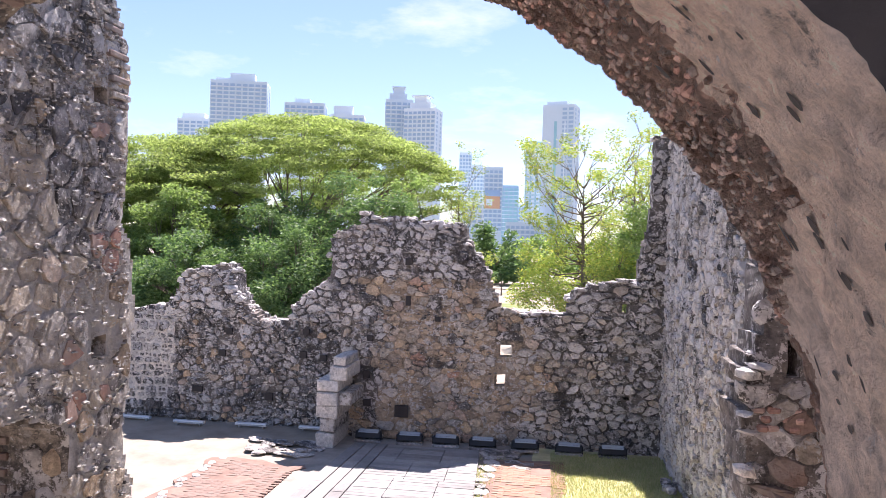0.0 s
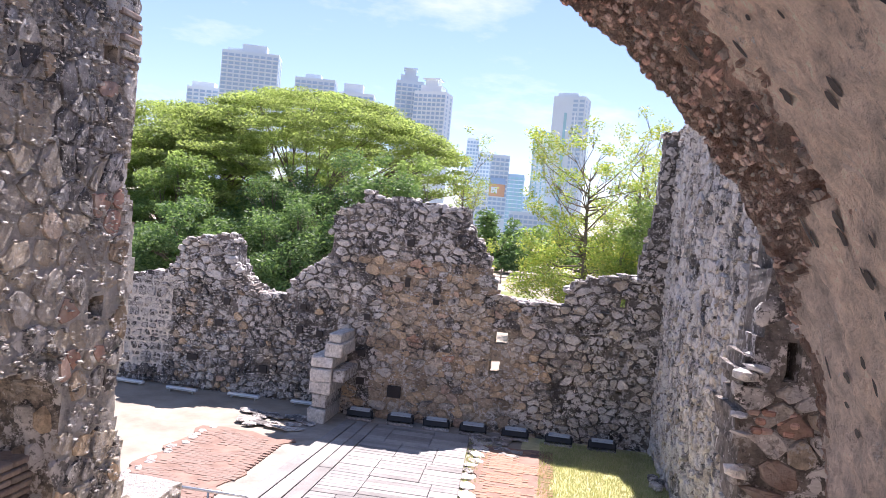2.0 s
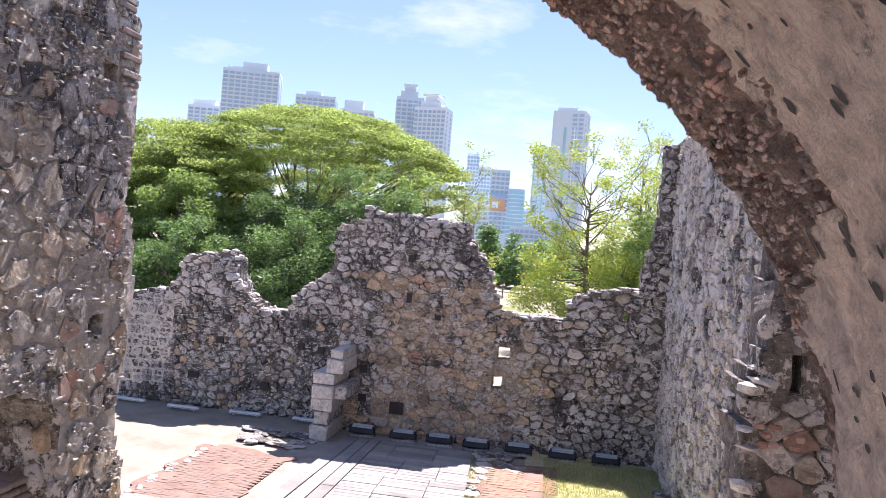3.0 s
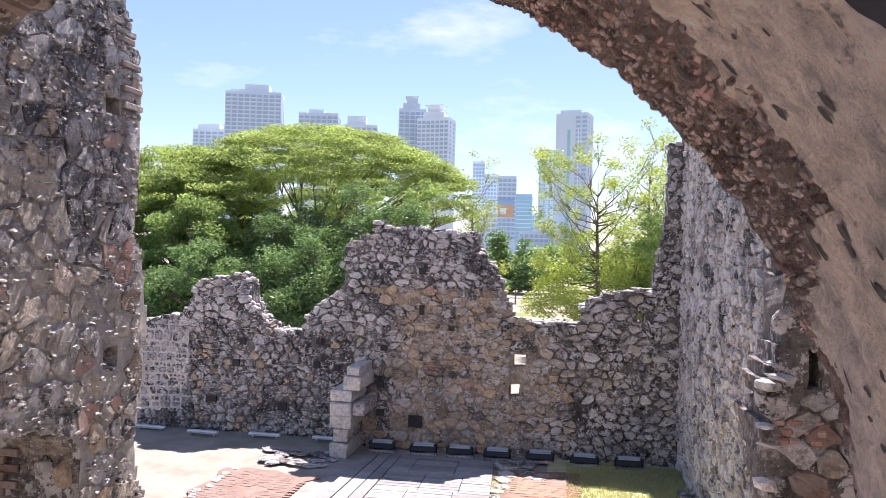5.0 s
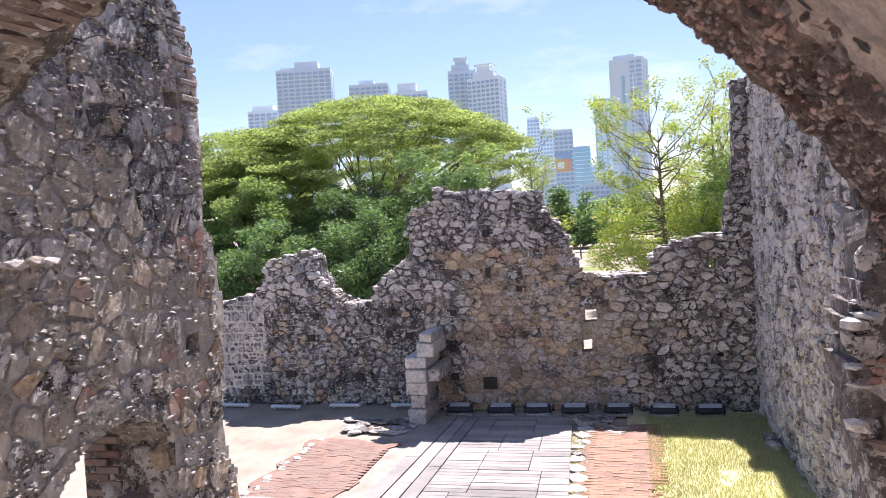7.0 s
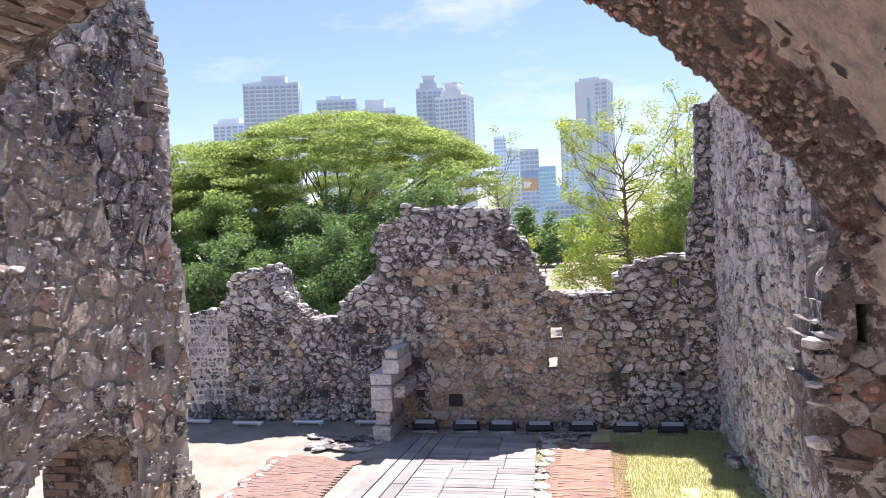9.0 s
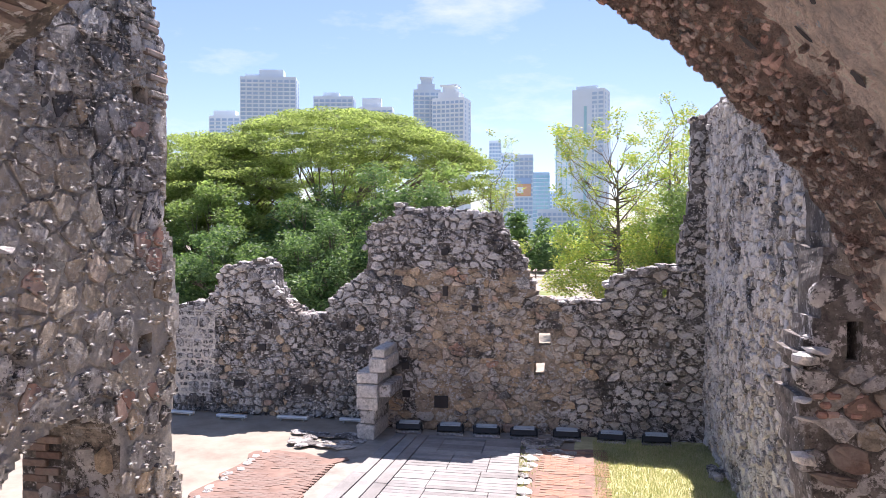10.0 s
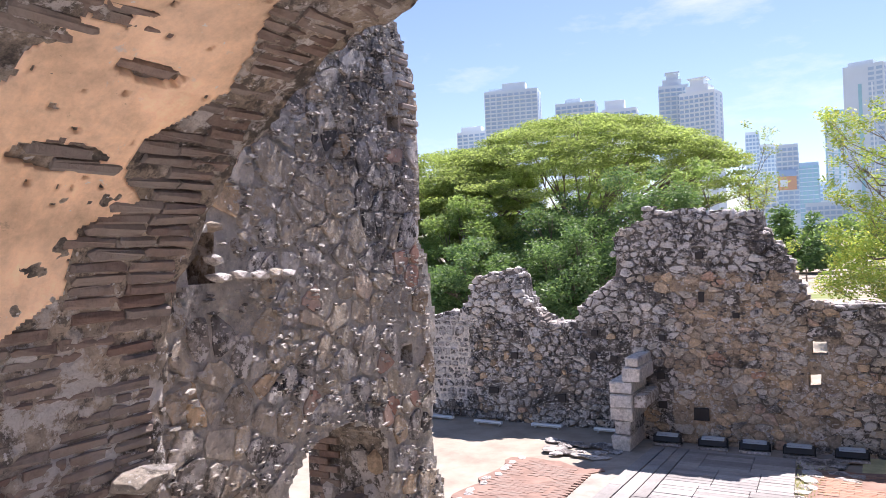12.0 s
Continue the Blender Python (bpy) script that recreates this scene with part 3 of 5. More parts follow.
chips(wall_far, FAR, lambda u, z: far_alive(u, z + 0.1) and far_alive(u - 0.1, z) and far_alive(u + 0.1, z), -4.7, 2.1, 0.05, 6.2, 4500, 0.04, stone_grey, rng, "pinning_stones")
# dressed quoin at the near end of the far wall
quoin = tagged(empty("stone_quoin", (-4.3, 14.9, 0)), "pier of squared pale dressed stone blocks at the wall's end", "pier")
z = 0.0
for k, (h, x0, x1, y0) in enumerate([(0.36, -4.58, -4.22, 14.62), (0.34, -4.52, -4.22, 14.66), (0.3, -4.6, -4.16, 14.64), (0.32, -4.58, -4.18, 14.62), (0.28, -4.6, -4.16, 14.64), (0.34, -4.34, -4.0, 14.64), (0.22, -4.3, -4.04, 14.7)]):
    h *= 0.82
    bm = bmesh.new()
    box(bm, (x0 - quoin.location.x, y0 - quoin.location.y, z + 0.006), (x1 - quoin.location.x, 15.72 - quoin.location.y, z + h), 0.02)
    for v in bm.verts:
        v.co += Vector([rng.uniform(-0.012, 0.012) for _ in range(3)])
    part("stone_block", bm, stone_white if k != 1 else stone_grey, quoin)
    if k == 3:
        bm = bmesh.new()
        box(bm, (x1 + 0.012 - quoin.location.x, y0 + 0.1 - quoin.location.y, z + 0.006), (-3.92 - quoin.location.x, 15.72 - quoin.location.y, z + h - 0.01), 0.02)
        part("stone_block", bm, stone_grey, quoin)
    z += h

# ---- far left wall ----
FARL = Face("y", 16.25, -1)
farl_top = profile([(-13, 2.2), (-9.5, 2.3), (-9.2, 2.42), (-8.6, 2.5), (-8.4, 2.75), (-8.25, 3.2), (-8.0, 3.32), (-7.25, 3.45), (-7.1, 3.3), (-7.0, 2.85), (-6.75, 2.5), (-6.4, 2.25), (-5.75, 2.25),
                    (-5.65, 2.6), (-5.4, 2.85), (-5.0, 3.1), (-4.75, 3.35), (-4.0, 3.6)])
L_BLIND = [(-7.1, 1.98, 0.07, 0.07), (-7.25, 1.5, 0.08, 0.07), (-5.4, 1.55, 0.07, 0.07), (-5.35, 2.05, 0.07, 0.06), (-7.8, 0.68, 0.12, 0.06), (-6.15, 0.6, 0.09, 0.08), (-4.95, 1.5, 0.07, 0.07)]
wall_far_left = tagged(slab("wall_far_left", FARL, lambda u, z: z < farl_top(u), -12.6, -4.0, 0, 3.8, 0.075, 0.7, mortar_black, 0.04),
                       "ruined blackened stone wall with white lime joints", "wall", kind="structure")


def farl_stone(u, z):
    if u < -8.35:
        return stone_dark
    if z > 2.3 and rng.random() < 0.7:
        return stone_side
    r = rng.random()
    return stone_tan if r < (0.35 if -8.2 < u < -6.6 and z < 2 else 0.12) else (stone_dark if r < 0.65 else stone_grey)


polys = rubble(-9.6, -4.0, 0, 3.8, 0.175, 1.35, lambda u, z: z + 0.05 < farl_top(u) and not in_any(u, z, L_BLIND, 0.05) and u > -8.4, rng)
polys = [p for p in polys if not covers(p, L_BLIND)]
lay_stones(wall_far_left, FARL, polys, farl_stone, 0.024, 0.055, rng, lambda p: abs(p[0][0] + 6.8), 200, 0.6)
polys = courses(-12.6, -8.38, 0, 3.8, 0.19, lambda u, z: z + 0.06 < farl_top(u) and u < -8.38, rng, 0.9, 1.6)
lay_stones(wall_far_left, FARL, polys, farl_stone, 0.03, 0.045, rng, lambda p: -p[0][0], 90)
joints = slab("lime_joints", Face("y", 16.235, -1), lambda u, z: 0.35 < z < farl_top(u) - 0.1 and u > -9.7 + 0.1 * math.sin(z * 9), -9.8, -8.4, 0, 3.0, 0.07, 0.05, mortar_white, 0.012, wall_far_left)
crest(wall_far_left, FARL, farl_top, -10.5, -4.6, 0.7, lambda u, z: stone_side if rng.random() < 0.7 else stone_white, rng, 0.2, 3)
# blind sockets again as near-black panels, the hollow's shade in their colour
sockets = bmesh.new()
for a, b, w, h in L_BLIND:
    box(sockets, (a - w, 16.16, b - h), (a + w, 16.2, b + h))
part("beam_socket", sockets, shade_dark, wall_far_left)

chips(wall_far_left, FARL, lambda u, z: z + 0.08 < farl_top(u) and not in_any(u, z, L_BLIND, 0.03), -9.8, -4.5, 0.05, 3.5, 3500, 0.035, mortar_white, rng)

# ---- left wall with the doorway ----
LEFT = Face("x", -3.34, 1)
left_edge = profile([(0, 6.0), (1.7, 6.0), (2.03, 6.02), (2.2, 5.9), (2.45, 5.82), (2.8, 5.9), (3.45, 5.95), (3.8, 5.9), (3.95, 5.86), (4.12, 5.72), (4.3, 5.79), (4.7, 5.8), (5.2, 5.78), (5.5, 5.68), (5.82, 5.52), (6.4, 5.3), (7.5, 5.1)])
left_top = 6.9
DOOR_A, DOOR_B, DOOR_SPRING, DOOR_TOP = 4.12, 5.22, 2.5, 2.83
L_HOLES = [(5.53, 3.21, 0.075, 0.075), (5.45, 4.98, 0.075, 0.075), (3.5, 4.0, 0.09, 0.14)]


def in_door(u, z, grow=0.0):
    mid, half = (DOOR_A + DOOR_B) / 2, (DOOR_B - DOOR_A) / 2 + grow
    if abs(u - mid) > half:
        return False
    return z < DOOR_SPRING + (DOOR_TOP - DOOR_SPRING + grow) * math.sqrt(max(0, 1 - ((u - mid) / half) ** 2))


def left_alive(u, z):
    return u < left_edge(z) and z < left_top and not in_door(u, z) and not in_any(u, z, L_HOLES)


wall_left = tagged(slab("wall_left", LEFT, left_alive, 2.48, 6.12, 0, 6.9, 0.04, 0.75, mortar_pale, 0.008),
                   "tall rubble stone wall in grey lime mortar with an arched doorway and a ragged end", "wall", kind="structure")
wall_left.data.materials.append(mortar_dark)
# darker diagonal upper zone; inside doorway and sockets the dark mortar stands for shade
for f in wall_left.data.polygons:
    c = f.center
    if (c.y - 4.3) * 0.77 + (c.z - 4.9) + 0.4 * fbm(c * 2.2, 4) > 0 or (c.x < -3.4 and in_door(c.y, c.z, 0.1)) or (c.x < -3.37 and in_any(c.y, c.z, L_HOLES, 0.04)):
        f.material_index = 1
# backs of the sockets, coloured near black for the depth's shade
left_back = bmesh.new()
for a, b, w, h in L_HOLES:
    box(left_back, (-3.8, a - w - 0.03, b - h - 0.03), (-3.7, a + w + 0.03, b + h + 0.03))
part("socket_back", left_back, shade_dark, wall_left)


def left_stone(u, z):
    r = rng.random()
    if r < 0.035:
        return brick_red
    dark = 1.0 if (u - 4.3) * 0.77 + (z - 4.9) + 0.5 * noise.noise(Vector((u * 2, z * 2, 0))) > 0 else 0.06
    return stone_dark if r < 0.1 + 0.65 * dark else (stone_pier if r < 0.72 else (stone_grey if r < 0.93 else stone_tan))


polys = rubble(2.5, 6.1, 1.6, 6.9, 0.19, 1.2, lambda u, z: u + 0.05 < left_edge(z) and not in_door(u, z, 0.07) and not in_any(u, z, L_HOLES, 0.05), rng, 0.55)
polys = [p for p in polys if not covers(p, L_HOLES)]
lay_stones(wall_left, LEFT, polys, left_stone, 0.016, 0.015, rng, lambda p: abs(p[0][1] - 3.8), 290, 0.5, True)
chips(wall_left, LEFT, lambda u, z: left_alive(u + 0.03, z) and left_alive(u - 0.03, z), 2.5, 6.0, 1.7, 6.8, 11000, 0.013, mortar_pale, rng)
chips(wall_left, LEFT, lambda u, z: left_alive(u + 0.04, z) and left_alive(u - 0.04, z), 2.5, 6.0, 1.7, 6.8, 2600, 0.028, stone_grey, rng, "stone_chips")
# ragged stones down the wall's end
z = 1.9
while z < 6.6:
    h = rng.uniform(0.1, 0.24)
    for k in range(2):
        part("end_stone", rock_shape((-3.5 - 0.34 * k + rng.uniform(-0.05, 0.05), left_edge(z) - 0.03 + rng.uniform(-0.03, 0.05), z), (0.3, 0.16, h * 1.15), rng), stone_dark if z > 3.9 else stone_pier, wall_left)
    z += h * 0.85
# brick courses at the upper end
for k in range(12):
    z = 4.93 + k * 0.058
    bm = bmesh.new()
    e = left_edge(z)
    box(bm, (-3.62, e - 0.24 + rng.uniform(-0.02, 0.02), z), (-3.31 + rng.uniform(-0.015, 0.01), e + 0.0 + rng.uniform(-0.03, 0.02), z + 0.046), 0.008)
    part("brick", bm, stone_grey if k % 3 else brick_old, wall_left)
# brick lining of the doorway's far jamb
for k in range(22):
    z = 1.5 + k * 0.055
    if z > DOOR_SPRING + 0.08:
        break
    x = -4.08 + (0.1 if k % 2 else 0)
    bm = bmesh.new()
    box(bm, (x, DOOR_B - 0.035 + rng.uniform(-0.012, 0.012), z), (x + 0.19, DOOR_B + 0.02, z + 0.052), 0.006)
    part("brick", bm, brick_old, wall_left)
for k in range(14):
    part("jamb_stone", rock_shape((-3.45 - 0.13 * (k % 4) - rng.uniform(0, 0.05), DOOR_B + 0.0, 1.6 + 0.28 * (k // 4) + rng.uniform(-0.03, 0.03)), (0.22, 0.16, 0.3), rng), stone_dark if k % 3 else stone_tan, wall_left)
# pale ledge and notch beside the arch
for a, zz, l in ((3.62, 3.9, 0.2), (3.76, 3.91, 0.18), (3.9, 3.9, 0.2), (4.04, 3.91, 0.18), (4.15, 3.9, 0.14), (3.44, 4.17, 0.2), (3.56, 4.18, 0.14), (3.58, 4.0, 0.1)):
    part("ledge_stone", rock_shape((-3.33, a, zz), (0.17, l, rng.uniform(0.06, 0.09)), rng), stone_side if rng.random() < 0.6 else stone_pier, wall_left)

# low stump beyond the left wall's end
stump = tagged(slab("wall_stump", Face("x", -3.3, 1), lambda u, z: z < 1.42, 5.9, 7.06, 0, 2.2, 0.06, 0.75, mortar_pale, 0.04),
               "low broken stump of stone wall with a flat grey top", "wall", kind="structure")
polys = rubble(5.9, 7.06, 0.5, 1.45, 0.22, 1.5, lambda u, z: z < 1.34 and u < 6.98, rng)
lay_stones(stump, Face("x", -3.3, 1), polys, lambda u, z: stone_pier, 0.02, 0.03, rng, lambda p: p[0][0])
for k in range(8):
    part("cap_stone", rock_shape((-3.42 - 0.3 * (k % 2), 6.3 + 0.2 * (k // 2), 1.4), (0.34, 0.3, 0.12), rng), stone_white if k % 3 else stone_grey, stump)
for k in range(12):
    part("cap_stone", rock_shape((-3.4 - rng.uniform(0, 0.4), 5.98 + rng.uniform(0, 0.16) + 0.012 * (12 - k), 1.42 + 0.05 * k), (0.18, 0.2, 0.15), rng), stone_dark if k % 2 else stone_pier, stump)
# brick blocking in the doorway
for k in range(13):
    for c in range(3):
        bm = bmesh.new()
        y0 = 4.62 + 0.2 * c + (0.08 if k % 2 else 0)
        box(bm, (-3.72, y0, 1.5 + 0.055 * k), (-3.5 + rng.uniform(-0.01, 0.01), min(y0 + 0.19, DOOR_B), 1.545 + 0.055 * k), 0.01)
        part("brick", bm, brick_old, wall_left)

# ---- right wall ----
RIGHT = Face("x", 2.1, -1)
wall_right = tagged(slab("wall_right", RIGHT, lambda u, z: z < 6.35 + 0.1 * noise.noise(Vector((u, 0, 3))), 2.48, 16.3, 0, 6.7, 0.085, 0.7, mortar_dark, 0.05),
                    "long tall rubble stone wall, whitish with lichen and with grazing sunlight put into its colour", "wall", kind="structure")
polys = rubble(5.6, 15.7, 0, 6.4, 0.17, 1.25, lambda u, z: z < 6.3, rng, 0.5)


# mostly the pale lichened stone, whose whiteness also stands for grazing sunlight
def right_stone(u, z):
    r = rng.random()
    return stone_side if r < 0.74 else (stone_pier if r < 0.86 and z < 3 else stone_dark)


lay_stones(wall_right, RIGHT, polys, right_stone, 0.018, 0.048, rng, lambda p: abs(p[0][0] - 10.5) + 0.5 * abs(p[0][1] - 2.5))

chips(wall_right, RIGHT, lambda u, z: z < 6.2, 6.0, 15.6, 0.05, 6.3, 9000, 0.04, stone_side, rng)
# torn stub of a cross wall against the right wall
STUB = Face("y", 5.7, -1)
stub_edge = profile([(0, 1.3), (1.5, 1.28), (2.1, 1.23), (2.48, 1.18), (2.78, 1.1), (2.93, 1.08), (3.08, 1.16), (3.22, 1.1), (3.31, 1.14), (3.44, 1.2), (3.84, 1.24), (4.3, 1.28), (4.9, 1.38), (5.6, 1.5)])
SLOT = [(1.4, 3.33, 0.055, 0.13)]
wall_stub = tagged(slab("wall_stub", STUB, lambda u, z: u > stub_edge(z) and z < 5.3 and ((u - 1.4) / 0.06) ** 2 + ((z - 3.33) / 0.14) ** 2 > 1, 1.0, 2.13, 0, 5.4, 0.045, 0.55, mortar_black, 0.045),
                   "torn stub of a cross wall in brown stone and red brick", "wall", kind="structure")
polys = rubble(1.0, 2.12, 0.8, 5.3, 0.17, 1.5, lambda u, z: u - 0.05 > stub_edge(z) and not in_any(u, z, SLOT, 0.04), rng, 0.5)
polys = [p for p in polys if not covers(p, SLOT)]


def stub_stone(u, z):
    r = rng.random()
    return stone_pier if r < 0.34 else (stone_dark if r < 0.72 else brick_old)


lay_stones(wall_stub, STUB, polys, stub_stone, 0.01, 0.025, rng, lambda p: -p[0][1], 290, 0.5)
z = 1.2
while z < 5.0:
    h = rng.uniform(0.07, 0.18)
    for k in range(2):
        part("end_stone", rock_shape((stub_edge(z) + rng.uniform(0.05, 0.1), 5.78 + 0.24 * k, z), (rng.uniform(0.08, 0.15), 0.22, h * 1.25), rng), stone_dark if rng.random() < 0.8 else stone_grey, wall_stub)
    z += h * 0.85
for at, size, mat in (((1.13, 5.68, 3.21), (0.19, 0.26, 0.13), stone_white), ((1.2, 5.67, 3.27), (0.2, 0.26, 0.07), stone_white), ((1.12, 5.68, 2.58), (0.17, 0.24, 0.12), stone_white), ((1.15, 5.7, 2.83), (0.18, 0.24, 0.06), stone_side), ((1.12, 5.69, 2.95), (0.14, 0.24, 0.06), stone_side)):
    part("loose_stone", rock_shape(at, size, rng), mat, wall_stub)
for k in range(9):
    x = 1.17 + 0.11 * (k % 3) + rng.uniform(-0.03, 0.03) + 0.05 * (k // 3 % 2)
    bm = bmesh.new()
    box(bm, (x, 5.66 + rng.uniform(-0.01, 0.01), 2.84 + 0.06 * (k // 3)), (x + rng.uniform(0.06, 0.1), 5.78, 2.885 + 0.06 * (k // 3)), 0.014)
    part("brick", bm, brick_red, wall_stub)
# back of the slot, its shade put in as near-black colour
slot_back = bmesh.new()
for a, b, w, h in SLOT:
    box(slot_back, (a - w - 0.03, 5.95, b - h - 0.03), (a + w + 0.03, 6.0, b + h + 0.03))
part("socket_back", slot_back, shade_dark, wall_stub)

# ---- ground ----
gv, gf = [], []
xs = np.r_[-4000, -1200, -300, -80, np.linspace(-30, 20, 101), 80, 300, 1200, 4000]
ys = np.r_[-1500, -200, -20, np.linspace(2, 30, 57), np.linspace(33, 90, 20), 200, 600, 2000, 4000]
for b in ys:
    for a in xs:
        near = -30 <= a <= 20 and 2 <= b <= 30
        gv.append((a, b, 0.025 * fbm(Vector((a * 0.6, b * 0.6, 0)), 3) - 0.02 if near else -0.02))
for j in range(len(ys) - 1):
    for i in range(len(xs) - 1):
        a = j * len(xs) + i
        gf.append((a, a + 1, a + 1 + len(xs), a + len(xs)))
gm, nt, b = shader("ground_sand_and_turf", 0.95)
turf = ramp(nt, noise_tex(nt, 0.09, 6, 0.6, shift=2.0), [(0.56, 0.0), (0.66, 1.0)])
sandy = ramp(nt, noise_tex(nt, 1.4, 7, 0.65), [(0.3, (0.23, 0.195, 0.155)), (0.5, (0.31, 0.27, 0.215)), (0.7, (0.37, 0.325, 0.265))])
sep = nt.nodes.new("ShaderNodeSeparateXYZ")
tc = nt.nodes.new("ShaderNodeTexCoord")
nt.links.new(tc.outputs["Object"], sep.inputs[0])
far_on = nt.nodes.new("ShaderNodeMath")
far_on.operation = "GREATER_THAN"
far_on.inputs[1].default_value = 36.0
nt.links.new(sep.outputs["Y"], far_on.inputs[0])
grassy = ramp(nt, noise_tex(nt, 0.8, 5), [(0.3, (0.12, 0.16, 0.04)), (0.7, (0.22, 0.25, 0.08))])
fac = nt.nodes.new("ShaderNodeMath")
fac.operation = "MULTIPLY"
nt.links.new(turf, fac.inputs[0])
nt.links.new(far_on.outputs[0], fac.inputs[1])
nt.links.new(mix_rgb(nt, fac.outputs[0], sandy, grassy), b.inputs["Base Color"])
bump(nt, b, noise_tex(nt, 30, 6, 0.7), 0.5, 0.01)
tagged(mesh("ground", gv, gf, gm, smooth=True), "pale sandy ground with turf beyond the walls", "ground", kind="structure")


def sheet(name, outline, z, mat, label, category, wob=0.06, thick=0.03):
    """A flat patch with an uneven rim, a little above the ground."""
    pts = []
    for k in range(len(outline)):
        p, q = Vector(outline[k]), Vector(outline[(k + 1) % len(outline)])
        n = max(1, int((q - p).length / 0.2))
        for i in range(n):
            r = p.lerp(q, i / n)
            pts.append((r.x + wob * noise.noise(Vector((r.x * 2, r.y * 2, 1))), r.y + wob * noise.noise(Vector((r.x * 2, r.y * 2, 8)))))
    n = len(pts)
    verts = [(x, y, z) for x, y in pts] + [(x, y, z - thick - 0.05) for x, y in pts]
    faces = [tuple(range(n))] + [(i, i + n, (i + 1) % n + n, (i + 1) % n) for i in range(n)]
    return tagged(mesh(name, verts, faces, mat), label, category, kind="structure")


sheet("lawn_bed", [(0.0, 8.0), (2.1, 8.0), (2.1, 15.6), (-0.4, 15.6), (-0.4, 14.7), (0.0, 14.2)], 0.02, grass_soil, "soil under the small lawn", "ground")
sheet("earth_strip", [(-4.75, 8.0), (-1.0, 8.0), (-0.9, 14.2), (-0.5, 15.6), (-4.6, 15.6)], 0.012, earth, "trodden grey earth beside the boardwalk", "ground")


def paving(name, x0, x1, y0, y1, bw, bl, z, label, keep, mat, rng):
    floor = sheet(name, [(x0 - 0.12, y0), (x1 + 0.1, y0), (x1 + 0.1, y1 + 0.05), (x0 - 0.12, y1 + 0.12)], z, brick_bed, label, "paving", 0.3)
    shapes = []
    for k in range(6):
        bm = bmesh.new()
        box(bm, (-bl / 2 + 0.002, -bw / 2 + 0.001, -0.03), (bl / 2 - 0.002, bw / 2 - 0.001, 0.007), 0.003)
        for v in bm.verts:
            v.co.x += rng.uniform(-0.003, 0.003)
            v.co.y += rng.uniform(-0.003, 0.003)
        me = bpy.data.meshes.new("brick")
        bm.to_mesh(me)
        bm.free()
        me.materials.append(mat)
        shapes.append(me)
    spots = []
    r = 0
    y = y0
    while y < y1:
        x = x0 + (bl / 2 if r % 2 else 0)
        while x < x1:
            if keep(x, y):
                spots.append((x + bl / 2, y + bw / 2))
            x += bl
        y += bw
        r += 1
    spots.sort(key=lambda p: -p[1])
    vv, ff = [], []
    for k, (x, y) in enumerate(spots):
        me = shapes[rng.randrange(6)]
        m = pose(x, y, z + rng.uniform(-0.002, 0.003), rng.uniform(-0.9, 0.9), rng.uniform(-0.5, 0.5), rng.uniform(-1.5, 1.5))
        if k < 295:
            ob = new("brick", me)
            ob.matrix_basis = m
            ob.parent = floor
        else:
            base = len(vv)
            vv.extend(m @ v.co for v in me.vertices)
            ff.extend(tuple(i + base for i in p.vertices) for p in me.polygons)
    if vv:
        tagged(mesh("bricks", vv, ff, mat, floor), kind="stuff")


paving("brick_floor", -5.95, -4.6, 8.6, 13.35, 0.062, 0.2, 0.03, "worn red brick paving, edges broken away",
       lambda x, y: fbm(Vector((x * 1.9, y * 1.9, 5)), 4) > -0.2 and x > -5.95 - (13.35 - y) * 0.02 and y < 13.4 - 0.35 * (x + 5.9), brick_paving, rng)
paving("brick_path", -1.0, 0.0, 8.4, 14.55, 0.062, 0.2, 0.03, "worn orange-red brick path beside the lawn",
       lambda x, y: fbm(Vector((x * 1.9, y * 1.9, 11)), 4) > -0.22, brick_orange, rng)

# kerb of grey stones between boardwalk and brick path
kerb = tagged(empty("stone_kerb", (-1.15, 11, 0)), "row of rough grey kerb stones, grass between", "kerb", kind="structure")
y = 8.2
while y < 14.9:
    h = rng.uniform(0.22, 0.5)
    part("stone", rock_shape((rng.uniform(-0.08, 0.08), y + h / 2 - 11, 0.03), (rng.uniform(0.28, 0.44), h, 0.08), rng), stone_white if rng.random() < 0.5 else stone_grey, kerb)
    y += h * 0.95
for k in range(22):
    part("stone", rock_shape((rng.uniform(-0.4, 0.7), rng.uniform(3.0, 4.3), 0.02), (rng.uniform(0.2, 0.5), rng.uniform(0.2, 0.4), 0.1), rng), stone_grey, kerb)

# low footing on the sand
footing = tagged(empty("wall_footing", (-5.2, 14.2, 0)), "low grey footing of a vanished wall", "wall", kind="structure")
for k in range(46):
    a, b = rng.uniform(-0.75, 0.75), rng.uniform(-0.7, 0.75)
    if b < -0.3 - a * 0.3:
        continue
    part("stone", rock_shape((a, b + 0.15 * a, 0.03), (rng.uniform(0.25, 0.55), rng.uniform(0.2, 0.45), rng.uniform(0.04, 0.1)), rng), stone_grey, footing)
for k in range(14):
    part("stone", rock_shape((-0.78 + rng.uniform(-0.06, 0.06), -0.7 - 0.28 * k + rng.uniform(-0.1, 0.1), 0.02), (0.2, 0.3, 0.1), rng), stone_grey, footing)

# ---- boardwalk ----
boardwalk = tagged(empty("boardwalk", (0, 0, 0.0)), "weathered silver-grey wooden boardwalk leading to the wall", "boardwalk", kind="structure")


